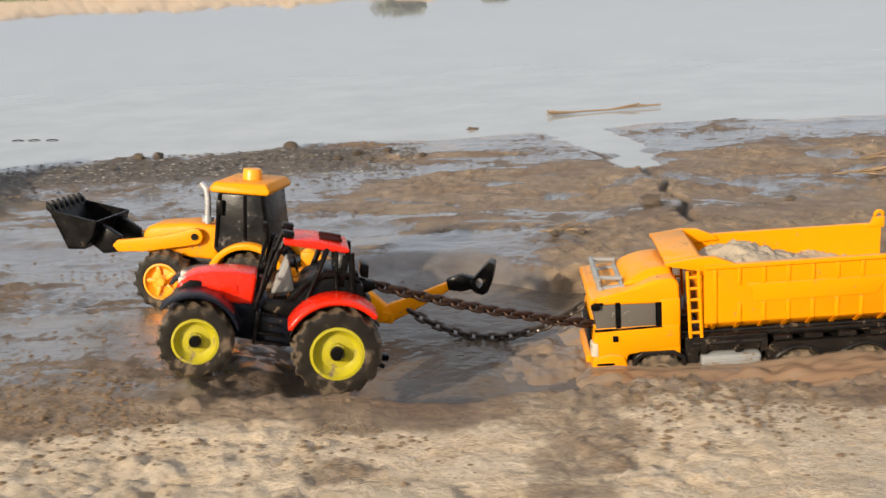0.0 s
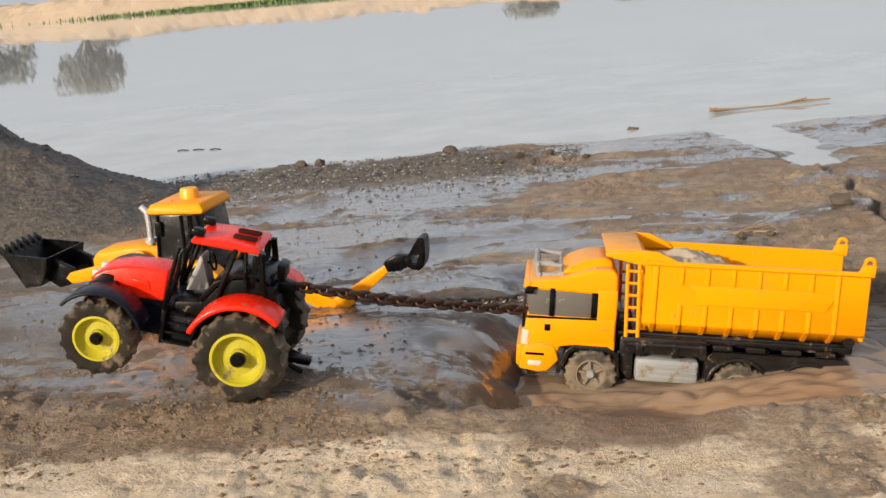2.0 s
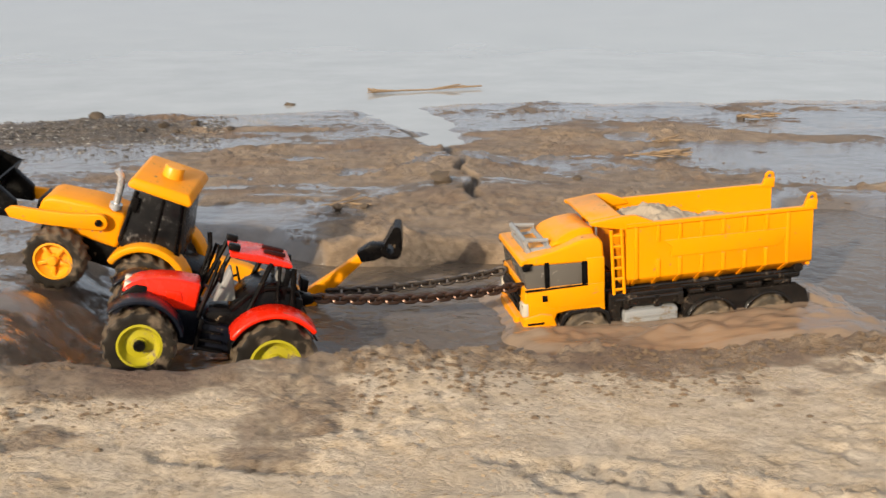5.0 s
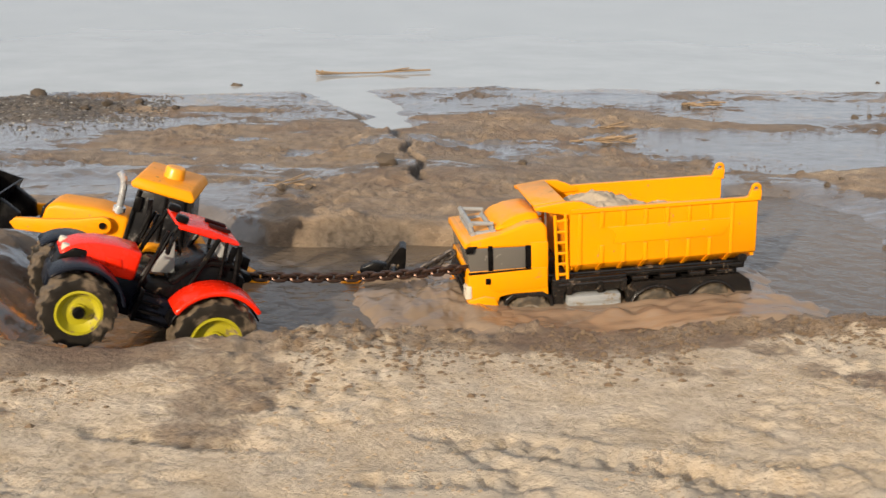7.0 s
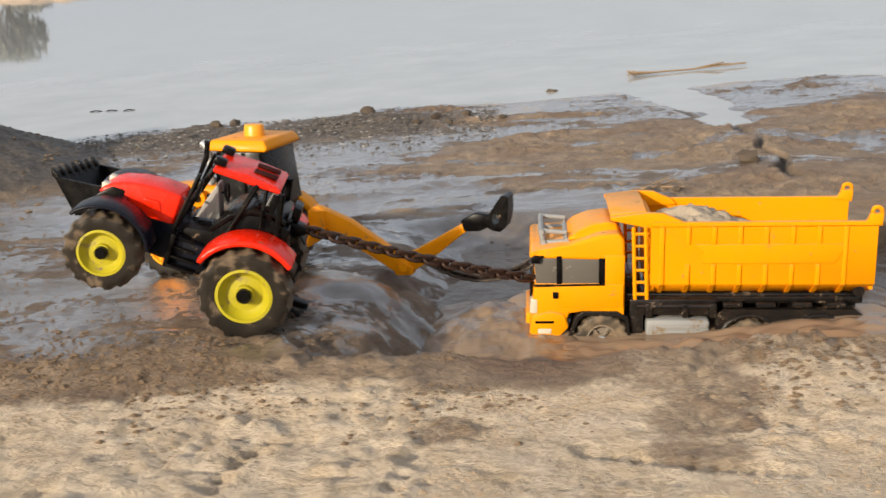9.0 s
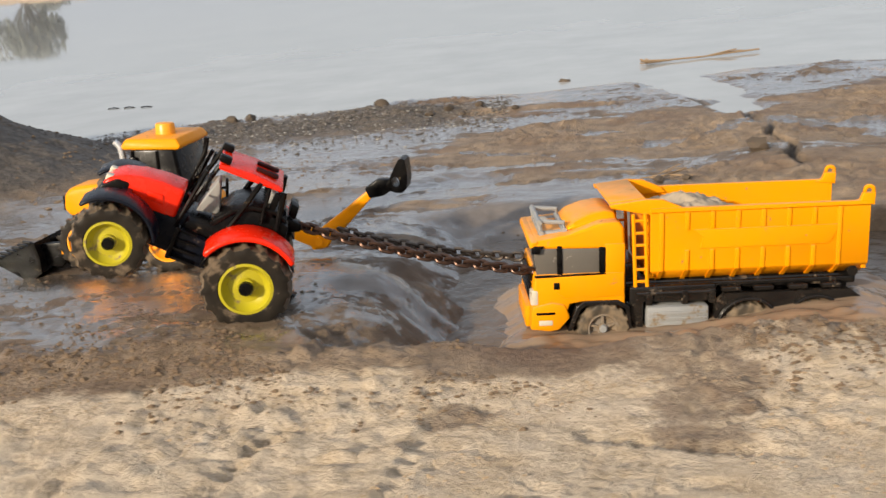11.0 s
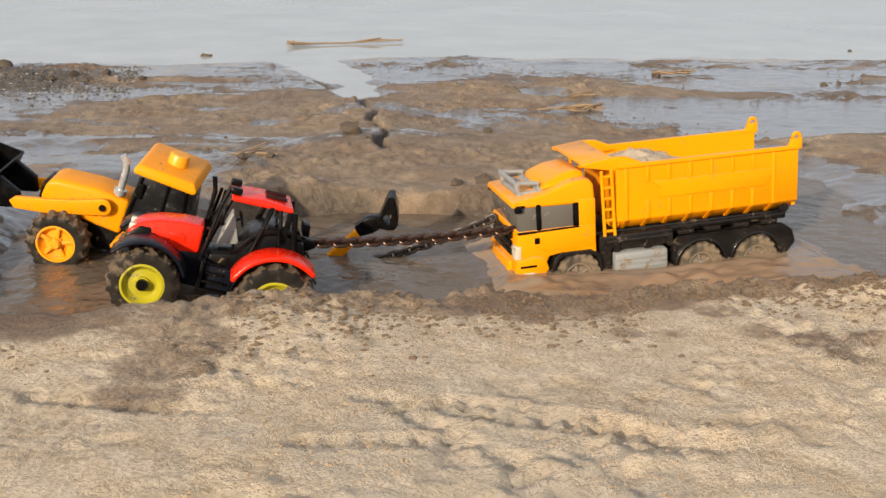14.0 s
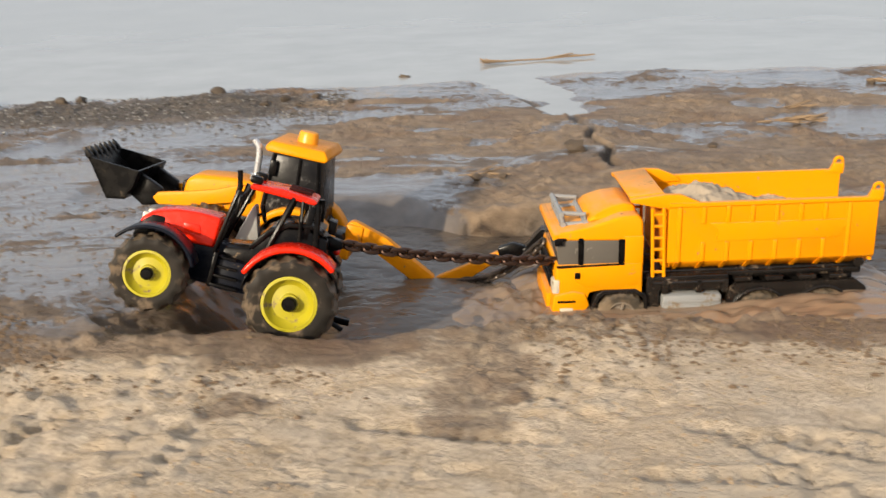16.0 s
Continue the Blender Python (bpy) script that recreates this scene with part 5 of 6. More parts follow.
def build_scatter(name, count, place, sizes, material, label, seed):
    rnd = random.Random(seed)
    base = [((1, 0, 0), (0, 1, 0), (-1, 0, 0), (0, -1, 0), (0, 0, 1), (0, 0, -1))]
    tri = [(0, 1, 4), (1, 2, 4), (2, 3, 4), (3, 0, 4), (1, 0, 5), (2, 1, 5), (3, 2, 5), (0, 3, 5)]
    spots = []
    while len(spots) < count:
        p = place(rnd)
        if p:
            spots.append(p)
    P = np.array(spots)
    H, _, _ = height(P[:, 0], P[:, 1])
    verts, faces = [], []
    for (x, y), z in zip(spots, H):
        s = sizes[0] + (sizes[1] - sizes[0]) * rnd.random() ** 2.5
        a = rnd.random() * 6.3
        o = len(verts)
        if z < -0.004:
            z = -0.004
        for vx, vy, vz in base[0]:
            j = s * (0.7 + 0.6 * rnd.random())
            px, py = vx * math.cos(a) - vy * math.sin(a), vx * math.sin(a) + vy * math.cos(a)
            verts.append((x + px * j * 1.25, y + py * j * 0.9, z + vz * j * 0.6 + s * 0.12))
        faces += [tuple(o + i for i in f) for f in tri]
    me = bpy.data.meshes.new(name)
    me.from_pydata(verts, [], faces)
    me.materials.append(material)
    tagged(new(name, me), label, "pebbles", kind="stuff")


def on_ridge(r):
    x, y = r.uniform(-1.6, -0.1), r.gauss(3.58, 0.16)
    return (x, y) if y < 3.98 else None


def on_flat(r):
    x, y = r.uniform(-1.2, 2.4), r.uniform(2.2, 4.0)
    return (x, y) if noise.noise(Vector((x * 2.3, y * 2.3, 3))) > 0.12 else None


def on_near_mud(r):
    x, y = r.uniform(-1.2, 1.3), r.gauss(1.40, 0.09)
    if x > -0.3 and y > 1.44:
        return None
    return (x, y) if noise.noise(Vector((x * 4, y * 4, 8))) > -0.1 else None


def on_left_mud(r):
    return (r.uniform(-1.3, -0.35), r.uniform(1.45, 2.3))


def on_sand(r):
    x, y = r.uniform(-0.7, 1.2), r.uniform(0.75, 1.29)
    return (x, y) if noise.noise(Vector((x * 5, y * 5, 1))) > 0.0 else None


def on_heap(r):
    return (r.uniform(-2.0, -1.2), r.uniform(2.5, 3.5))


PALE = painted("pale_grit", (0.075, 0.064, 0.054), rough=0.6, dirt=0.8, scale=16, dirt_color=(0.27, 0.245, 0.215))
CRUMB = painted("brown_mud_crumb", (0.17, 0.120, 0.078), rough=0.7, dirt=0.6, spec=0.2, scale=40, dirt_color=(0.09, 0.063, 0.042))
FLECK = painted("pale_shell", (0.34, 0.325, 0.30), rough=0.6, dirt=0.5, scale=60)
build_scatter("shore_shells", 900, on_ridge, (0.0016, 0.0055), FLECK, "pale shell flecks among the shore gravel", 13)
build_scatter("shore_gravel", 4600, on_ridge, (0.0016, 0.0070), PALE, "pale grey shell and gravel along the pond shore", 3)
build_scatter("flat_crumbs", 2600, on_flat, (0.0010, 0.0038), CRUMB, "brown crumbs and grit on the mud flat", 4)
build_scatter("rim_crumbs", 5200, on_near_mud, (0.0014, 0.0056), painted("brown_rim_crumb", (0.155, 0.105, 0.064), rough=0.6, dirt=0.6, spec=0.2, scale=40, dirt_color=(0.13, 0.088, 0.055)), "crumbled mud along the edge of the sand", 5)
build_scatter("tractor_crumbs", 900, on_left_mud, (0.0012, 0.0042), CRUMB, "churned crumbs of wet mud", 6)
build_scatter("sand_crumbs", 5200, on_sand, (0.0008, 0.0027), painted("sand_grit", (0.40, 0.29, 0.185), rough=0.95, dirt=0.9, spec=0.1, scale=60), "small crumbs of dry sand", 7)
build_scatter("heap_crumbs", 500, on_heap, (0.002, 0.008), CRUMB, "earth crumbs on the spoil heap", 8)


def build_reed():
    """Broom-like dry reed floating on the pond."""
    a, b = Vector((0.428, 4.487, 0.006)), Vector((0.886, 4.595, 0.010))
    rnd = random.Random(5)
    bm = bmesh.new()
    add_tube(bm, [a.lerp(b, u) + Vector((0, 0, 0.002 * math.sin(u * 9))) for u in (0.0, 0.25, 0.5, 0.75, 1.0)], 0.0034, 7)
    for k in range(9):
        s = rnd.uniform(0.6, 1.0)
        d = Vector((rnd.uniform(-0.01, 0.03), rnd.uniform(-0.03, 0.03), rnd.uniform(-0.004, 0.016)))
        add_tube(bm, [a.lerp(b, 0.30 * s), a + d * 0.6, a + d + Vector((-0.02, 0, 0))], 0.0025, 5)
    for k in range(5):
        add_tube(bm, [a.lerp(b, 0.55), a.lerp(b, 0.75 + 0.05 * k) + Vector((0, rnd.uniform(-0.012, 0.012), rnd.uniform(0, 0.012)))], 0.0030, 5)
    tagged(part("floating_reed", bm, STRAW), "dry brown reed stalk floating on the pond", "reed")


build_reed()


def build_straw(x, y, count, spread, seed):
    rnd = random.Random(seed)
    z = max(ground_z(x, y), 0.0)
    bm = bmesh.new()
    for k in range(count):
        px, py = x + rnd.gauss(0, spread), y + rnd.gauss(0, spread * 0.5)
        a, ln = rnd.uniform(-0.6, 0.6), rnd.uniform(0.02, 0.07)
        up = rnd.uniform(0.0, 0.012)
        add_tube(bm, [(px, py, z + 0.004 + up), (px + ln * math.cos(a), py + ln * math.sin(a), z + 0.006 + up * rnd.uniform(0, 2))], rnd.uniform(0.001, 0.003), 4)
    tagged(part("straw_clump", bm, STRAW), "matted dry straw washed up on the mud", "straw", kind="stuff")


for x, y, count, spread, seed in ((1.15, 3.03, 40, 0.035, 1), (1.22, 3.2, 8, 0.02, 2), (1.68, 3.66, 22, 0.035, 3), (0.25, 2.42, 6, 0.02, 5)):
    build_straw(x, y, count, spread, seed)

# twigs floating near the shore
for k, (x, y) in enumerate(((-1.68, 4.46), (-1.60, 4.44), (-1.75, 4.47))):
    bm = bmesh.new()
    add_tube(bm, [(x - 0.022, y, 0.002), (x, y + 0.006, 0.004), (x + 0.026, y - 0.002, 0.001)], 0.0022, 6)
    tagged(part("floating_twig", bm, BLACK), "dark twig floating in shallow pond water", "twig", group="floating twigs")


# ---- far side of the pond ----
def build_bank():
    xs, ys = graded([(-70, -24, 1.0), (-24, 8, 0.16), (8, 60, 1.0)]), graded([(33.6, 36.4, 0.12), (36.4, 44, 0.8)])
    X, Y = np.meshgrid(xs, ys)
    up = sstep(33.9, 35.4, Y + 0.5 * fbm(X, Y, 0.25, 3, 301))
    Z = -0.2 + up * (0.80 + 0.22 * fbm(X, Y, 0.35, 3, 305)) + 0.16 * up * fbm(X, Y, 2.2, 4, 303, 0.65)
    n, k = X.shape
    i = np.arange(n * k).reshape(n, k)
    faces = np.stack([i[:-1, :-1].ravel(), i[:-1, 1:].ravel(), i[1:, 1:].ravel(), i[1:, :-1].ravel()], -1)
    me = bpy.data.meshes.new("far_bank")
    me.from_pydata(np.stack([X.ravel(), Y.ravel(), Z.ravel()], -1).tolist(), [], faces.tolist())
    me.materials.append(BANK)
    tagged(new("far_bank", me), "dry tan earth bank across the pond", "bank", kind="structure")
    rnd = random.Random(9)
    verts, tris = [], []
    for _ in range(2600):
        x = rnd.gauss(-9.5, 2.8)
        y = 33.95 + rnd.random() * 0.5
        s, a = rnd.uniform(0.05, 0.16), rnd.random() * 3
        o = len(verts)
        verts += [(x - 0.03 * math.cos(a), y - 0.03 * math.sin(a), 0), (x + 0.03 * math.cos(a), y + 0.03 * math.sin(a), 0), (x + rnd.uniform(-0.05, 0.05), y, s)]
        tris.append((o, o + 1, o + 2))
    me = bpy.data.meshes.new("bank_grass")
    me.from_pydata(verts, [], tris)
    me.materials.append(GRASS)
    tagged(new("bank_grass", me), "green grass fringe at the far waterline", "grass", kind="stuff")


build_bank()


def build_tree(x, y, tall, wide, seed):
    rnd = random.Random(seed)
    t = new("tree")
    t.location = (x, y, 0.3)
    tagged(t, "hazy grey-green broadleaf tree on the far shore", "tree", group="trees across the pond")
    bm = bmesh.new()
    r = 0.035 * tall
    add_tube(bm, [(0, 0, -0.2), (0.02 * tall, 0, tall * 0.25), (0, 0.02 * tall, tall * 0.5)], r, 8)
    ends = []
    for k in range(9):
        a = k * 2.4
        e = Vector((math.cos(a) * wide * rnd.uniform(0.2, 0.42), math.sin(a) * wide * rnd.uniform(0.2, 0.42), tall * rnd.uniform(0.5, 0.9)))
        add_tube(bm, [(0, 0, tall * rnd.uniform(0.2, 0.45)), tuple(e * 0.6 + Vector((0, 0, 0.1 * tall))), tuple(e)], r * 0.4, 5)
        ends.append(e)
    part("trunk", bm, BARK, t)
    verts, faces = [], []
    for e in ends + [Vector((0, 0, tall * 0.92)), Vector((0.1 * wide, 0, tall * 0.7)), Vector((-0.1 * wide, 0, tall * 0.75))]:
        cr = wide * rnd.uniform(0.14, 0.24)
        for _ in range(170):
            d = Vector((rnd.gauss(0, 1), rnd.gauss(0, 1), rnd.gauss(0, 0.8)))
            p = e + d.normalized() * cr * rnd.random() ** 0.4
            if p.z > tall:
                continue
            s = 0.035 * wide * rnd.uniform(0.6, 1.3)
            q = Vector((rnd.gauss(0, 1), rnd.gauss(0, 1), rnd.gauss(0, 1))).normalized()
            u = q.orthogonal().normalized()
            w = q.cross(u)
            o = len(verts)
            verts += [tuple(p + u * s), tuple(p + w * s * 0.6), tuple(p - u * s), tuple(p - w * s * 0.6)]
            faces.append((o, o + 1, o + 2, o + 3))
    me = bpy.data.meshes.new("crown")
    me.from_pydata(verts, [], faces)
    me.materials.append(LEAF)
    ob = new("crown", me)
    ob.parent = t
    return t


build_tree(-25.0, 54.0, 3.8, 4.0, 1)
build_tree(-31.5, 56.0, 3.2, 4.4, 2)
build_tree(-2.6, 60.0, 2.1, 3.0, 3)
build_tree(-27.3, 62.0, 1.9, 2.2, 4)
build_tree(2.4, 64.0, 1.8, 2.2, 5)


# ---- ways of the vehicles: seconds, place, heading, pitch, lean ----
TRUCK_ROWS = [
    (0, 0.473, 1.800, -0.061, 178.6, -1.7, -2.5),
    (0.5, 0.335, 1.802, -0.062, 179.4, -1.3, -1.1),
    (1, 0.200, 1.792, -0.057, 180.0, 1.4, -0.7),
    (1.5, 0.091, 1.785, -0.046, 180.1, 3.3, 2.1),
    (2, 0.031, 1.777, -0.039, 180.9, 6.9, 3.6),
    (2.5, 0.055, 1.782, -0.044, 183.4, 6.1, 3.6),
    (3, 0.135, 1.782, -0.049, 188.5, 3.1, 0.7),
    (3.5, 0.242, 1.799, -0.054, 186.9, 2.4, 0.6),
    (4, 0.406, 1.804, -0.062, 186.5, -0.3, -0.2),
    (4.5, 0.592, 1.813, -0.062, 186.1, -1.2, -0.8),
    (5, 0.766, 1.827, -0.057, 182.8, -3.3, -0.7),
    (5.5, 0.895, 1.832, -0.053, 182.2, -6.0, 0.8),
    (6, 0.924, 1.835, -0.054, 180.8, -5.1, 1.9),
    (6.5, 0.876, 1.832, -0.058, 180.7, -5.3, 1.5),
    (7, 0.776, 1.823, -0.063, 179.9, -3.2, -0.1),
    (7.5, 0.642, 1.810, -0.068, 179.8, -0.7, -0.4),
    (8, 0.523, 1.803, -0.069, 177.8, 0.3, -1.8),
    (8.5, 0.363, 1.796, -0.068, 178.5, 0.0, 0.5),
    (9, 0.208, 1.781, -0.062, 178.9, 2.6, 1.0),
    (9.5, 0.085, 1.767, -0.050, 178.7, 4.6, 3.9),
    (10, 0.031, 1.754, -0.042, 179.5, 8.0, 5.4),
    (10.5, 0.080, 1.752, -0.048, 183.1, 5.8, 4.2),
    (11, 0.185, 1.755, -0.052, 185.5, 3.2, 1.9),
    (11.5, 0.289, 1.766, -0.052, 189.3, 3.2, -0.1),
    (12, 0.447, 1.778, -0.060, 188.1, 1.0, 1.2),
    (12.5, 0.603, 1.774, -0.053, 185.7, 0.8, -1.0),
    (13, 0.745, 1.781, -0.052, 184.5, -1.7, 0.0),
    (13.5, 0.882, 1.786, -0.047, 183.9, -5.2, 1.3),
    (14, 0.927, 1.792, -0.045, 182.3, -4.5, 2.3),
    (14.5, 0.896, 1.792, -0.048, 182.2, -5.4, 2.2),
    (15, 0.810, 1.787, -0.050, 181.2, -3.9, 0.2),
    (15.5, 0.691, 1.774, -0.053, 181.3, -1.8, 0.0),
    (16, 0.544, 1.772, -0.057, 179.9, 0.3, -1.8),
]
TRACTOR_ROWS = [
    (0, -0.182, 1.615, 0.042, 188.1, 13.5, 2.8),
    (0.5, -0.316, 1.610, 0.094, 187.1, 17.6, -0.9),
    (1, -0.417, 1.582, 0.095, 181.9, 11.1, -1.9),
    (1.5, -0.532, 1.571, 0.096, 183.5, 14.6, -1.2),
    (2, -0.585, 1.563, 0.095, 184.3, 15.6, -0.9),
    (2.5, -0.535, 1.561, 0.096, 181.9, 8.7, -0.2),
    (3, -0.471, 1.592, 0.089, 183.3, 14.3, -1.2),
    (3.5, -0.377, 1.628, 0.078, 186.7, 13.6, 2.0),
    (4, -0.214, 1.649, 0.048, 189.3, 11.6, 2.7),
    (4.5, -0.071, 1.672, -0.021, 187.4, 23.8, 2.9),
    (5, 0.099, 1.679, -0.058, 186.5, 16.2, 2.0),
    (5.5, 0.206, 1.675, -0.056, 184.6, 23.8, 3.0),
    (6, 0.247, 1.690, -0.060, 188.0, 16.9, 0.4),
    (6.5, 0.186, 1.663, -0.049, 192.2, 20.8, -0.8),
    (7, 0.081, 1.656, -0.041, 195.1, 23.0, -1.1),
    (7.5, -0.056, 1.635, -0.013, 196.7, 26.3, 0.7),
    (8, -0.169, 1.628, 0.031, 196.4, 26.9, -0.2),
    (8.5, -0.318, 1.634, 0.086, 189.0, 30.7, -0.1),
    (9, -0.444, 1.605, 0.097, 184.9, 25.1, -2.8),
    (9.5, -0.579, 1.592, 0.097, 187.9, 29.4, -3.1),
    (10, -0.626, 1.582, 0.099, 189.5, 29.4, -3.8),
    (10.5, -0.565, 1.591, 0.100, 189.0, 25.4, -4.7),
    (11, -0.487, 1.632, 0.094, 193.3, 29.9, -4.9),
    (11.5, -0.374, 1.652, 0.091, 190.9, 31.0, -2.0),
    (12, -0.192, 1.650, 0.047, 191.7, 16.7, -1.7),
    (12.5, -0.064, 1.667, -0.010, 189.4, 24.4, -1.2),
    (13, 0.088, 1.689, -0.061, 184.8, 16.3, 1.0),
    (13.5, 0.206, 1.679, -0.059, 179.9, 24.2, 3.7),
    (14, 0.271, 1.695, -0.067, 180.3, 15.3, 2.6),
    (14.5, 0.234, 1.664, -0.059, 181.9, 17.3, 2.7),
    (15, 0.150, 1.651, -0.054, 182.3, 17.6, 3.2),
    (15.5, 0.032, 1.637, -0.042, 182.5, 19.1, 6.2),
    (16, -0.104, 1.581, 0.021, 177.8, 17.9, 9.4),
]
HOE_ROWS = [
    (0, -0.504, 2.016, 0.047, 172.0, 5.3, 4.6),
    (0.5, -0.657, 2.014, 0.048, 172.2, 3.1, 5.2),
    (1, -0.763, 2.008, 0.047, 169.7, 0.5, 3.4),
    (1.5, -0.891, 2.030, 0.042, 176.4, 1.4, 2.0),
    (2, -0.963, 2.040, 0.038, 176.6, 2.0, 1.7),
    (2.5, -0.933, 1.996, 0.044, 169.8, 1.7, 3.4),
    (3, -0.867, 1.967, 0.060, 167.4, 4.0, 2.9),
    (3.5, -0.759, 1.971, 0.056, 175.2, 3.1, 3.9),
    (4, -0.625, 2.010, 0.047, 177.0, 4.4, 3.9),
    (4.5, -0.448, 1.994, 0.073, 176.2, 14.6, 4.9),
    (5, -0.258, 1.967, 0.052, 175.3, 20.4, -6.1),
    (5.5, -0.120, 2.014, -0.017, 169.6, 22.6, -7.1),
    (6, -0.084, 1.980, -0.029, 168.5, 17.3, -1.6),
    (6.5, -0.110, 1.994, -0.037, 169.2, 14.5, -0.7),
    (7, -0.150, 1.977, -0.016, 173.0, 16.3, 0.6),
    (7.5, -0.227, 1.992, 0.005, 171.4, 14.2, 4.3),
    (8, -0.331, 1.979, 0.033, 168.2, 10.3, 9.2),
    (8.5, -0.462, 1.962, 0.057, 169.2, 4.6, 5.6),
    (9, -0.630, 1.974, 0.059, 168.0, 2.6, 3.5),
    (9.5, -0.806, 2.017, 0.048, 176.7, 2.1, 1.6),
    (10, -0.900, 2.038, 0.040, 177.1, 1.7, 1.3),
    (10.5, -0.891, 2.006, 0.056, 171.3, 2.5, 2.3),
    (11, -0.831, 2.007, 0.063, 175.7, 3.2, 2.1),
    (11.5, -0.726, 1.999, 0.059, 170.1, 4.0, 5.9),
    (12, -0.581, 1.995, 0.079, 172.7, 12.2, 5.9),
    (12.5, -0.413, 1.982, 0.065, 180.7, 11.8, -0.2),
    (13, -0.283, 1.966, 0.059, 179.2, 22.2, -5.0),
    (13.5, -0.129, 2.010, -0.011, 173.4, 24.2, -8.2),
    (14, -0.078, 1.965, -0.023, 172.1, 21.4, -3.9),
    (14.5, -0.085, 1.972, -0.038, 172.0, 16.8, -4.0),
    (15, -0.114, 1.945, -0.017, 176.1, 19.6, -3.7),
    (15.5, -0.161, 1.942, 0.005, 176.2, 18.5, -3.5),
    (16, -0.275, 1.971, 0.025, 171.1, 13.0, 5.6),
]
# turn of the digging arm (up) and of the front loader (up), degrees
ARM_ROWS = [(0, 3.0), (0.5, 9.4), (1, 7.9), (1.5, 7.8), (2, 9.6), (2.5, 17.4), (3, 23.4), (3.5, 13.4), (4, 20.4), (4.5, 27.9), (5, 33.3), (6, 37), (6.6, 31), (7.5, 12.5), (8, 6.5), (8.5, 9), (9.5, 7), (10.2, 10), (11, 15), (11.5, 18.5), (12, 28.6), (12.5, 23.7), (13, 44.4), (13.5, 38.1), (14, 41.3), (14.5, 34.8), (15, 33.8), (15.5, 24.5), (16, 13)]
LOADER_ROWS = [(0, 2.5), (1.5, 3), (2.5, 14), (3, 22), (3.5, 20), (4, 24), (4.5, 15), (5, 4), (7.5, 7), (8.5, -2), (11, 36), (12, 32), (13, 10), (14, 10), (15, 13), (15.5, 11), (16, 7)]


# ---- poses over time ----
def vehicle_pose(row):
    t, x, y, z, head, pitch, lean = row
    return pose(x, y, z, lean, -pitch, head)


def at_time(rows, t):
    """A row between two rows, on smooth tangents."""
    ts = [r[0] for r in rows]
    if t <= ts[0]:
        return rows[0]
    if t >= ts[-1]:
        return rows[-1]
    i = max(k for k in range(len(ts)) if ts[k] <= t)
    a, b = rows[i], rows[i + 1]
    p, n = rows[max(i - 1, 0)], rows[min(i + 2, len(rows) - 1)]
    h = b[0] - a[0]
    u = (t - a[0]) / h
    out = [t]
    for c in range(1, len(a)):
        m0 = (b[c] - p[c]) / (b[0] - p[0]) * h if b[0] > p[0] else 0
        m1 = (n[c] - a[c]) / (n[0] - a[0]) * h
        out.append((2 * u**3 - 3 * u**2 + 1) * a[c] + (u**3 - 2 * u**2 + u) * m0 + (-2 * u**3 + 3 * u**2) * b[c] + (u**3 - u**2) * m1)
    return tuple(out)


ROWS_OF = {"truck": TRUCK_ROWS, "tractor": TRACTOR_ROWS, "hoe": HOE_ROWS}
TIMES = [r[0] for r in TRUCK_ROWS]
# size of each vehicle against its drawing
SIZE = {"truck": 1.045, "tractor": 0.985, "hoe": 0.985}


def placed(key, t):
    return vehicle_pose(at_time(ROWS_OF[key], t)) @ Matrix.Scale(SIZE[key], 4)


def arm_turn(t):
    return at_time(ARM_ROWS, t)[1]


def loader_turn(t):
    return at_time(LOADER_ROWS, t)[1]


def chain_ends(which, t):
    if which == 0:
        a = placed("tractor", t) @ Vector((-0.044, 0.0, 0.152))
        b = placed("truck", t) @ Vector((0.218, 0.056, 0.126))
    else:
        a = placed("hoe", t) @ (ARM_PIVOT + (Matrix.Rotation(radians(arm_turn(t)), 3, "Y") @ Vector((-0.190, 0.012, -0.096))))
        b = placed("truck", t) @ Vector((0.226, -0.040, 0.122))
    return a, b


LINK_PITCH = 0.0148
# sag of the two chains, metres
SAG_ROWS = [(0, 0.008, 0.055), (0.5, 0.006, 0.010), (1.5, 0.006, 0.008), (3.5, 0.006, 0.008), (4, 0.012, 0.006), (4.5, 0.022, 0.012), (5, 0.012, 0.008), (7.5, 0.008, 0.015), (8.5, 0.006, 0.03), (11, 0.010, 0.010), (12, 0.014, 0.010), (12.5, 0.010, 0.012), (13, 0.008, 0.012), (14, 0.006, 0.012), (16, 0.008, 0.02)]


def build_chain(which, material, count, label):
    chain = new("tow_chain")
    tagged(chain, label, "chain", group="tow chains")
    L, W, R = 0.0100, 0.0064, 0.0031
    pts = [(L * 0.5 + W * math.cos(a), W * math.sin(a), 0) for a in [radians(-90 + 180 * k / 6) for k in range(7)]]
    pts += [(-L * 0.5 + W * math.cos(a), W * math.sin(a), 0) for a in [radians(90 + 180 * k / 6) for k in range(7)]]
    bm = bmesh.new()
    add_tube(bm, pts, R, 7, True)
    first = part("link", bm, material, chain)
    links = [first]
    for k in range(count - 1):
        ob = new("link", first.data)
        ob.parent = chain
        links.append(ob)
    return links


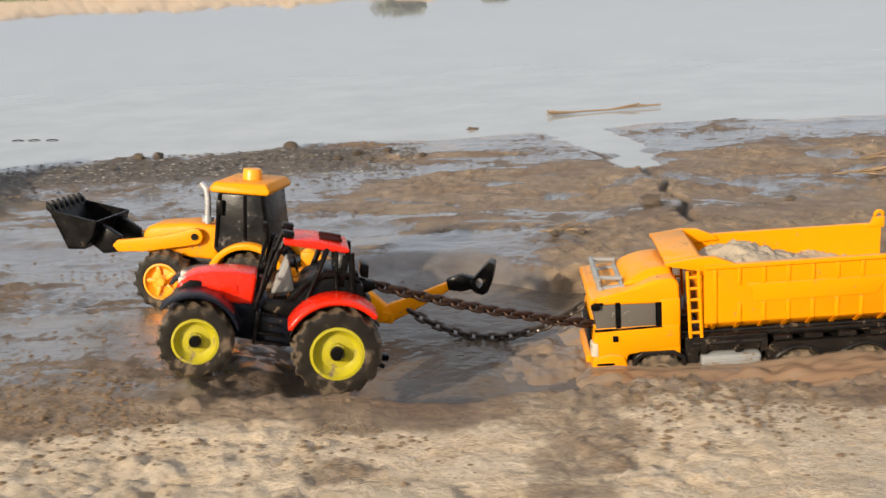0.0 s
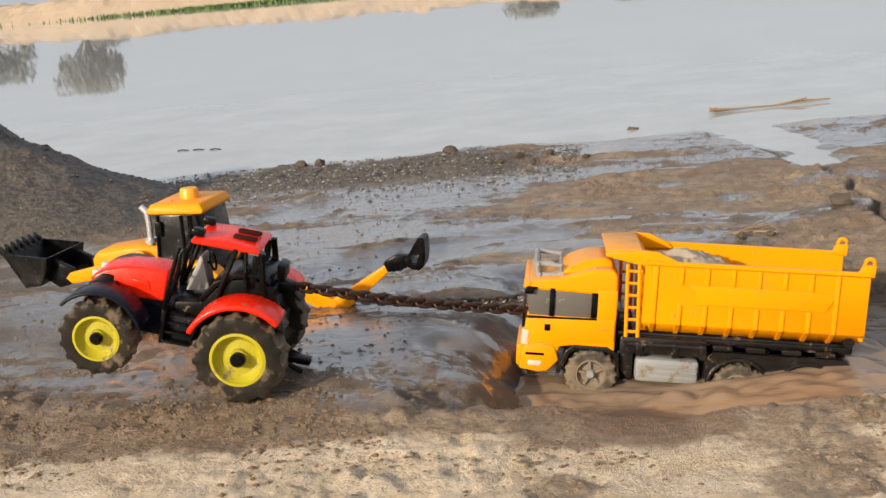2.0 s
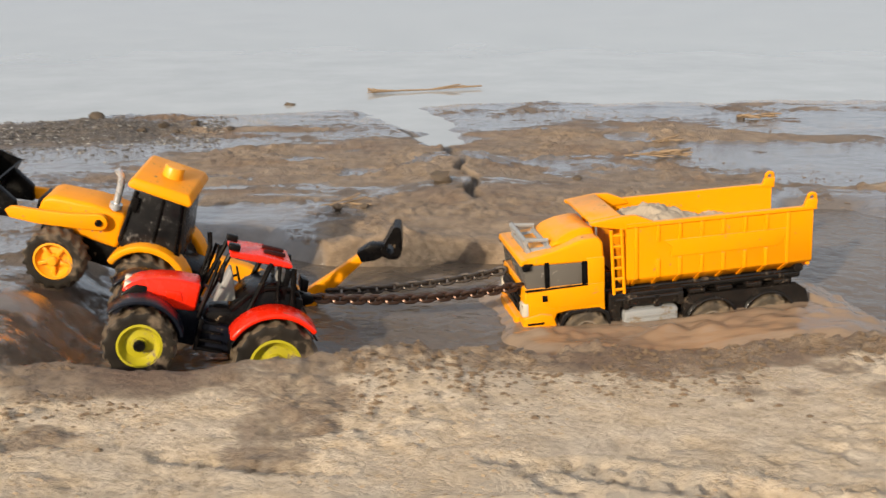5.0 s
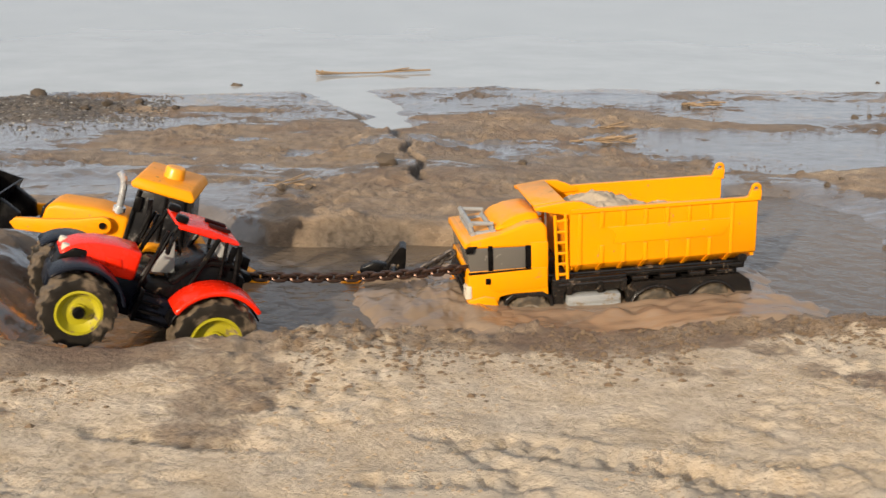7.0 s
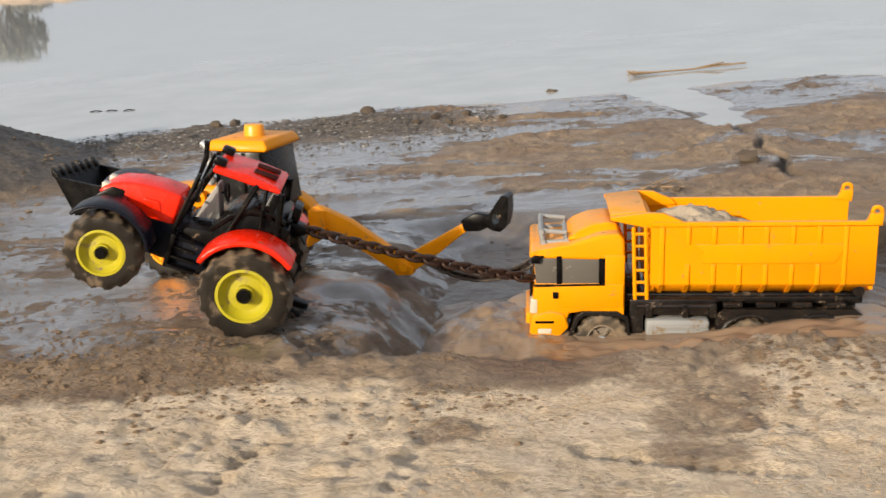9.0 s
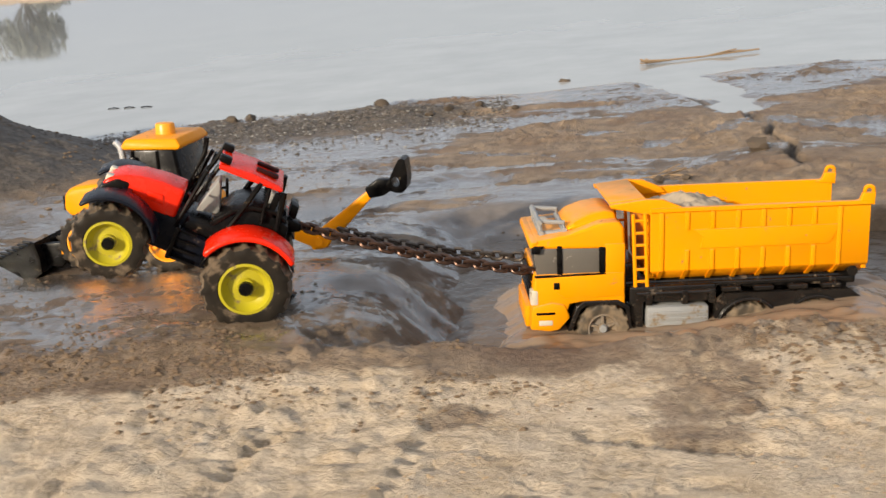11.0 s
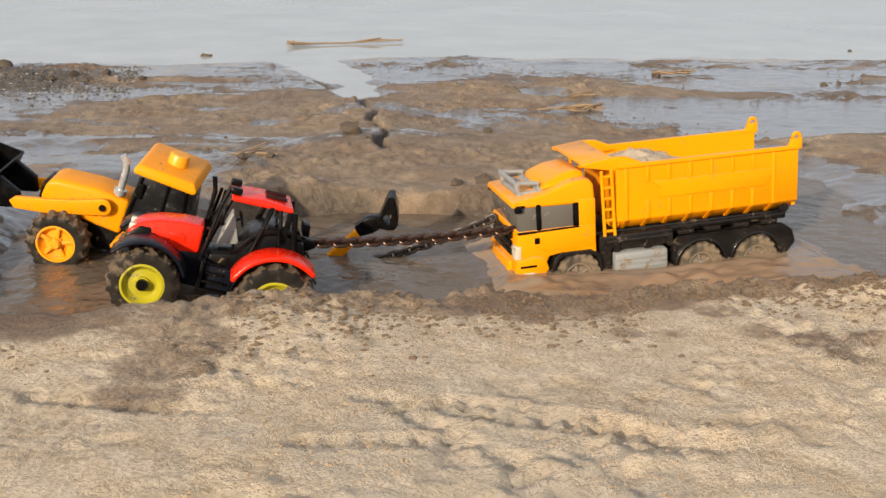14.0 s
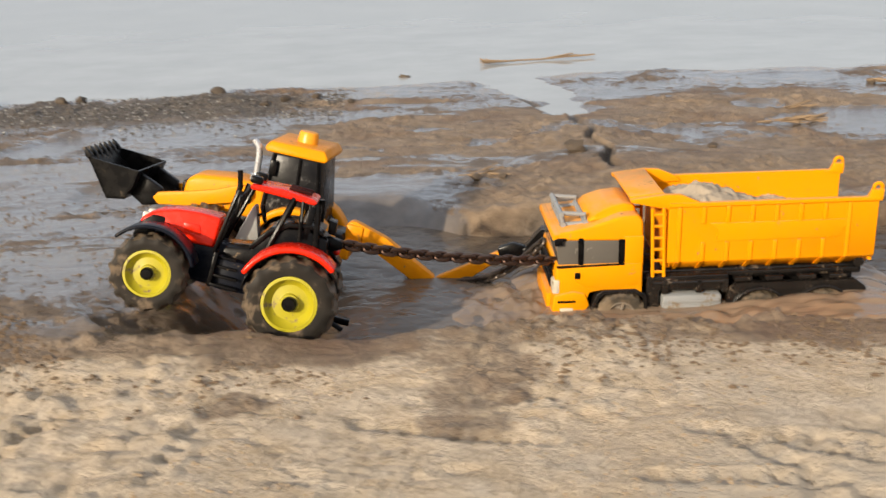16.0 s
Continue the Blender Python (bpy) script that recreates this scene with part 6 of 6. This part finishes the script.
def chain_shape(a, b, sag, count):
    """Places and directions of links along a hanging curve of that sag."""
    n = 60
    pts = []
    for i in range(n + 1):
        u = i / n
        p = a.lerp(b, u)
        p.z = p.z - 4 * sag * u * (1 - u)
        pts.append(p)
    acc = [0.0]
    for p, q in zip(pts, pts[1:]):
        acc.append(acc[-1] + (q - p).length)
    out = []
    for k in range(count):
        s = acc[-1] * (k + 0.5) / count
        i = max(j for j in range(n) if acc[j] <= s)
        f = (s - acc[i]) / max(acc[i + 1] - acc[i], 1e-9)
        out.append((pts[i].lerp(pts[i + 1], f), (pts[i + 1] - pts[i]).normalized()))
    return out


CHAIN_LENGTH = [sum((chain_ends(w, t)[1] - chain_ends(w, t)[0]).length for t in TIMES) / len(TIMES) for w in (0, 1)]
CHAIN_COUNT = [round(v / LINK_PITCH) for v in CHAIN_LENGTH]
CHAINS = [build_chain(0, RUST, CHAIN_COUNT[0], "rusty brown steel chain from red tractor to truck"),
          build_chain(1, STEEL, CHAIN_COUNT[1], "dark muddy steel chain from digging arm to truck")]


def motions():
    for key, ob in (("truck", TRUCK), ("truck", SAND_LOAD), ("tractor", TRACTOR), ("hoe", BACKHOE)):
        ob.scale = (SIZE[key],) * 3
        walk(ob, [(r[0], vehicle_pose(r)) for r in ROWS_OF[key]])
    walk(MUD_WAKE, [(r[0], Matrix.Translation((r[1], r[2], 0.35 * (r[3] + 0.055)))) for r in TRUCK_ROWS])
    for wave, way in ((BOW_WAVE, -1), (STERN_WAVE, 1)):
        rows = []
        for t, x, y, z, *_ in TRUCK_ROWS:
            speed = way * (at_time(TRUCK_ROWS, t + 0.1)[1] - at_time(TRUCK_ROWS, t - 0.1)[1]) / 0.2
            rise = min(1.0, max(0.0, speed / 0.24))
            rows.append((t, Matrix.Translation((x, y, -0.034 * (1 - rise)))))
        walk(wave, rows)
    walk(ARM, [(t, Matrix.Translation(ARM_PIVOT) @ pose(0, 0, 0, 0, a, 0)) for t, a in ARM_ROWS])
    walk(LOADER, [(t, Matrix.Translation(LOADER_PIVOT) @ pose(0, 0, 0, 0, a, 0)) for t, a in LOADER_ROWS])
    for wheel, radius, key in WHEELS:
        rest = wheel.location.copy()
        rows = []
        start = at_time(ROWS_OF[key], 0)[1]
        for i in range(81):
            t = 0.2 * i
            turn = (start - at_time(ROWS_OF[key], t)[1]) / (radius * SIZE[key])
            rows.append((t, Matrix.Translation(rest) @ pose(0, 0, 0, 0, math.degrees(turn), 0)))
        walk(wheel, rows)
    for which, links in enumerate(CHAINS):
        rows = [[] for _ in links]
        for t in TIMES:
            a, b = chain_ends(which, t)
            for k, (p, d) in enumerate(chain_shape(a, b, at_time(SAG_ROWS, t)[1 + which], len(links))):
                q = d.to_track_quat("X", "Z").to_matrix().to_4x4()
                rows[k].append((t, Matrix.Translation(p) @ q @ pose(0, 0, 0, 45 if k % 2 else -45, 0, 0)))
        for ob, r in zip(links, rows):
            walk(ob, r)


motions()
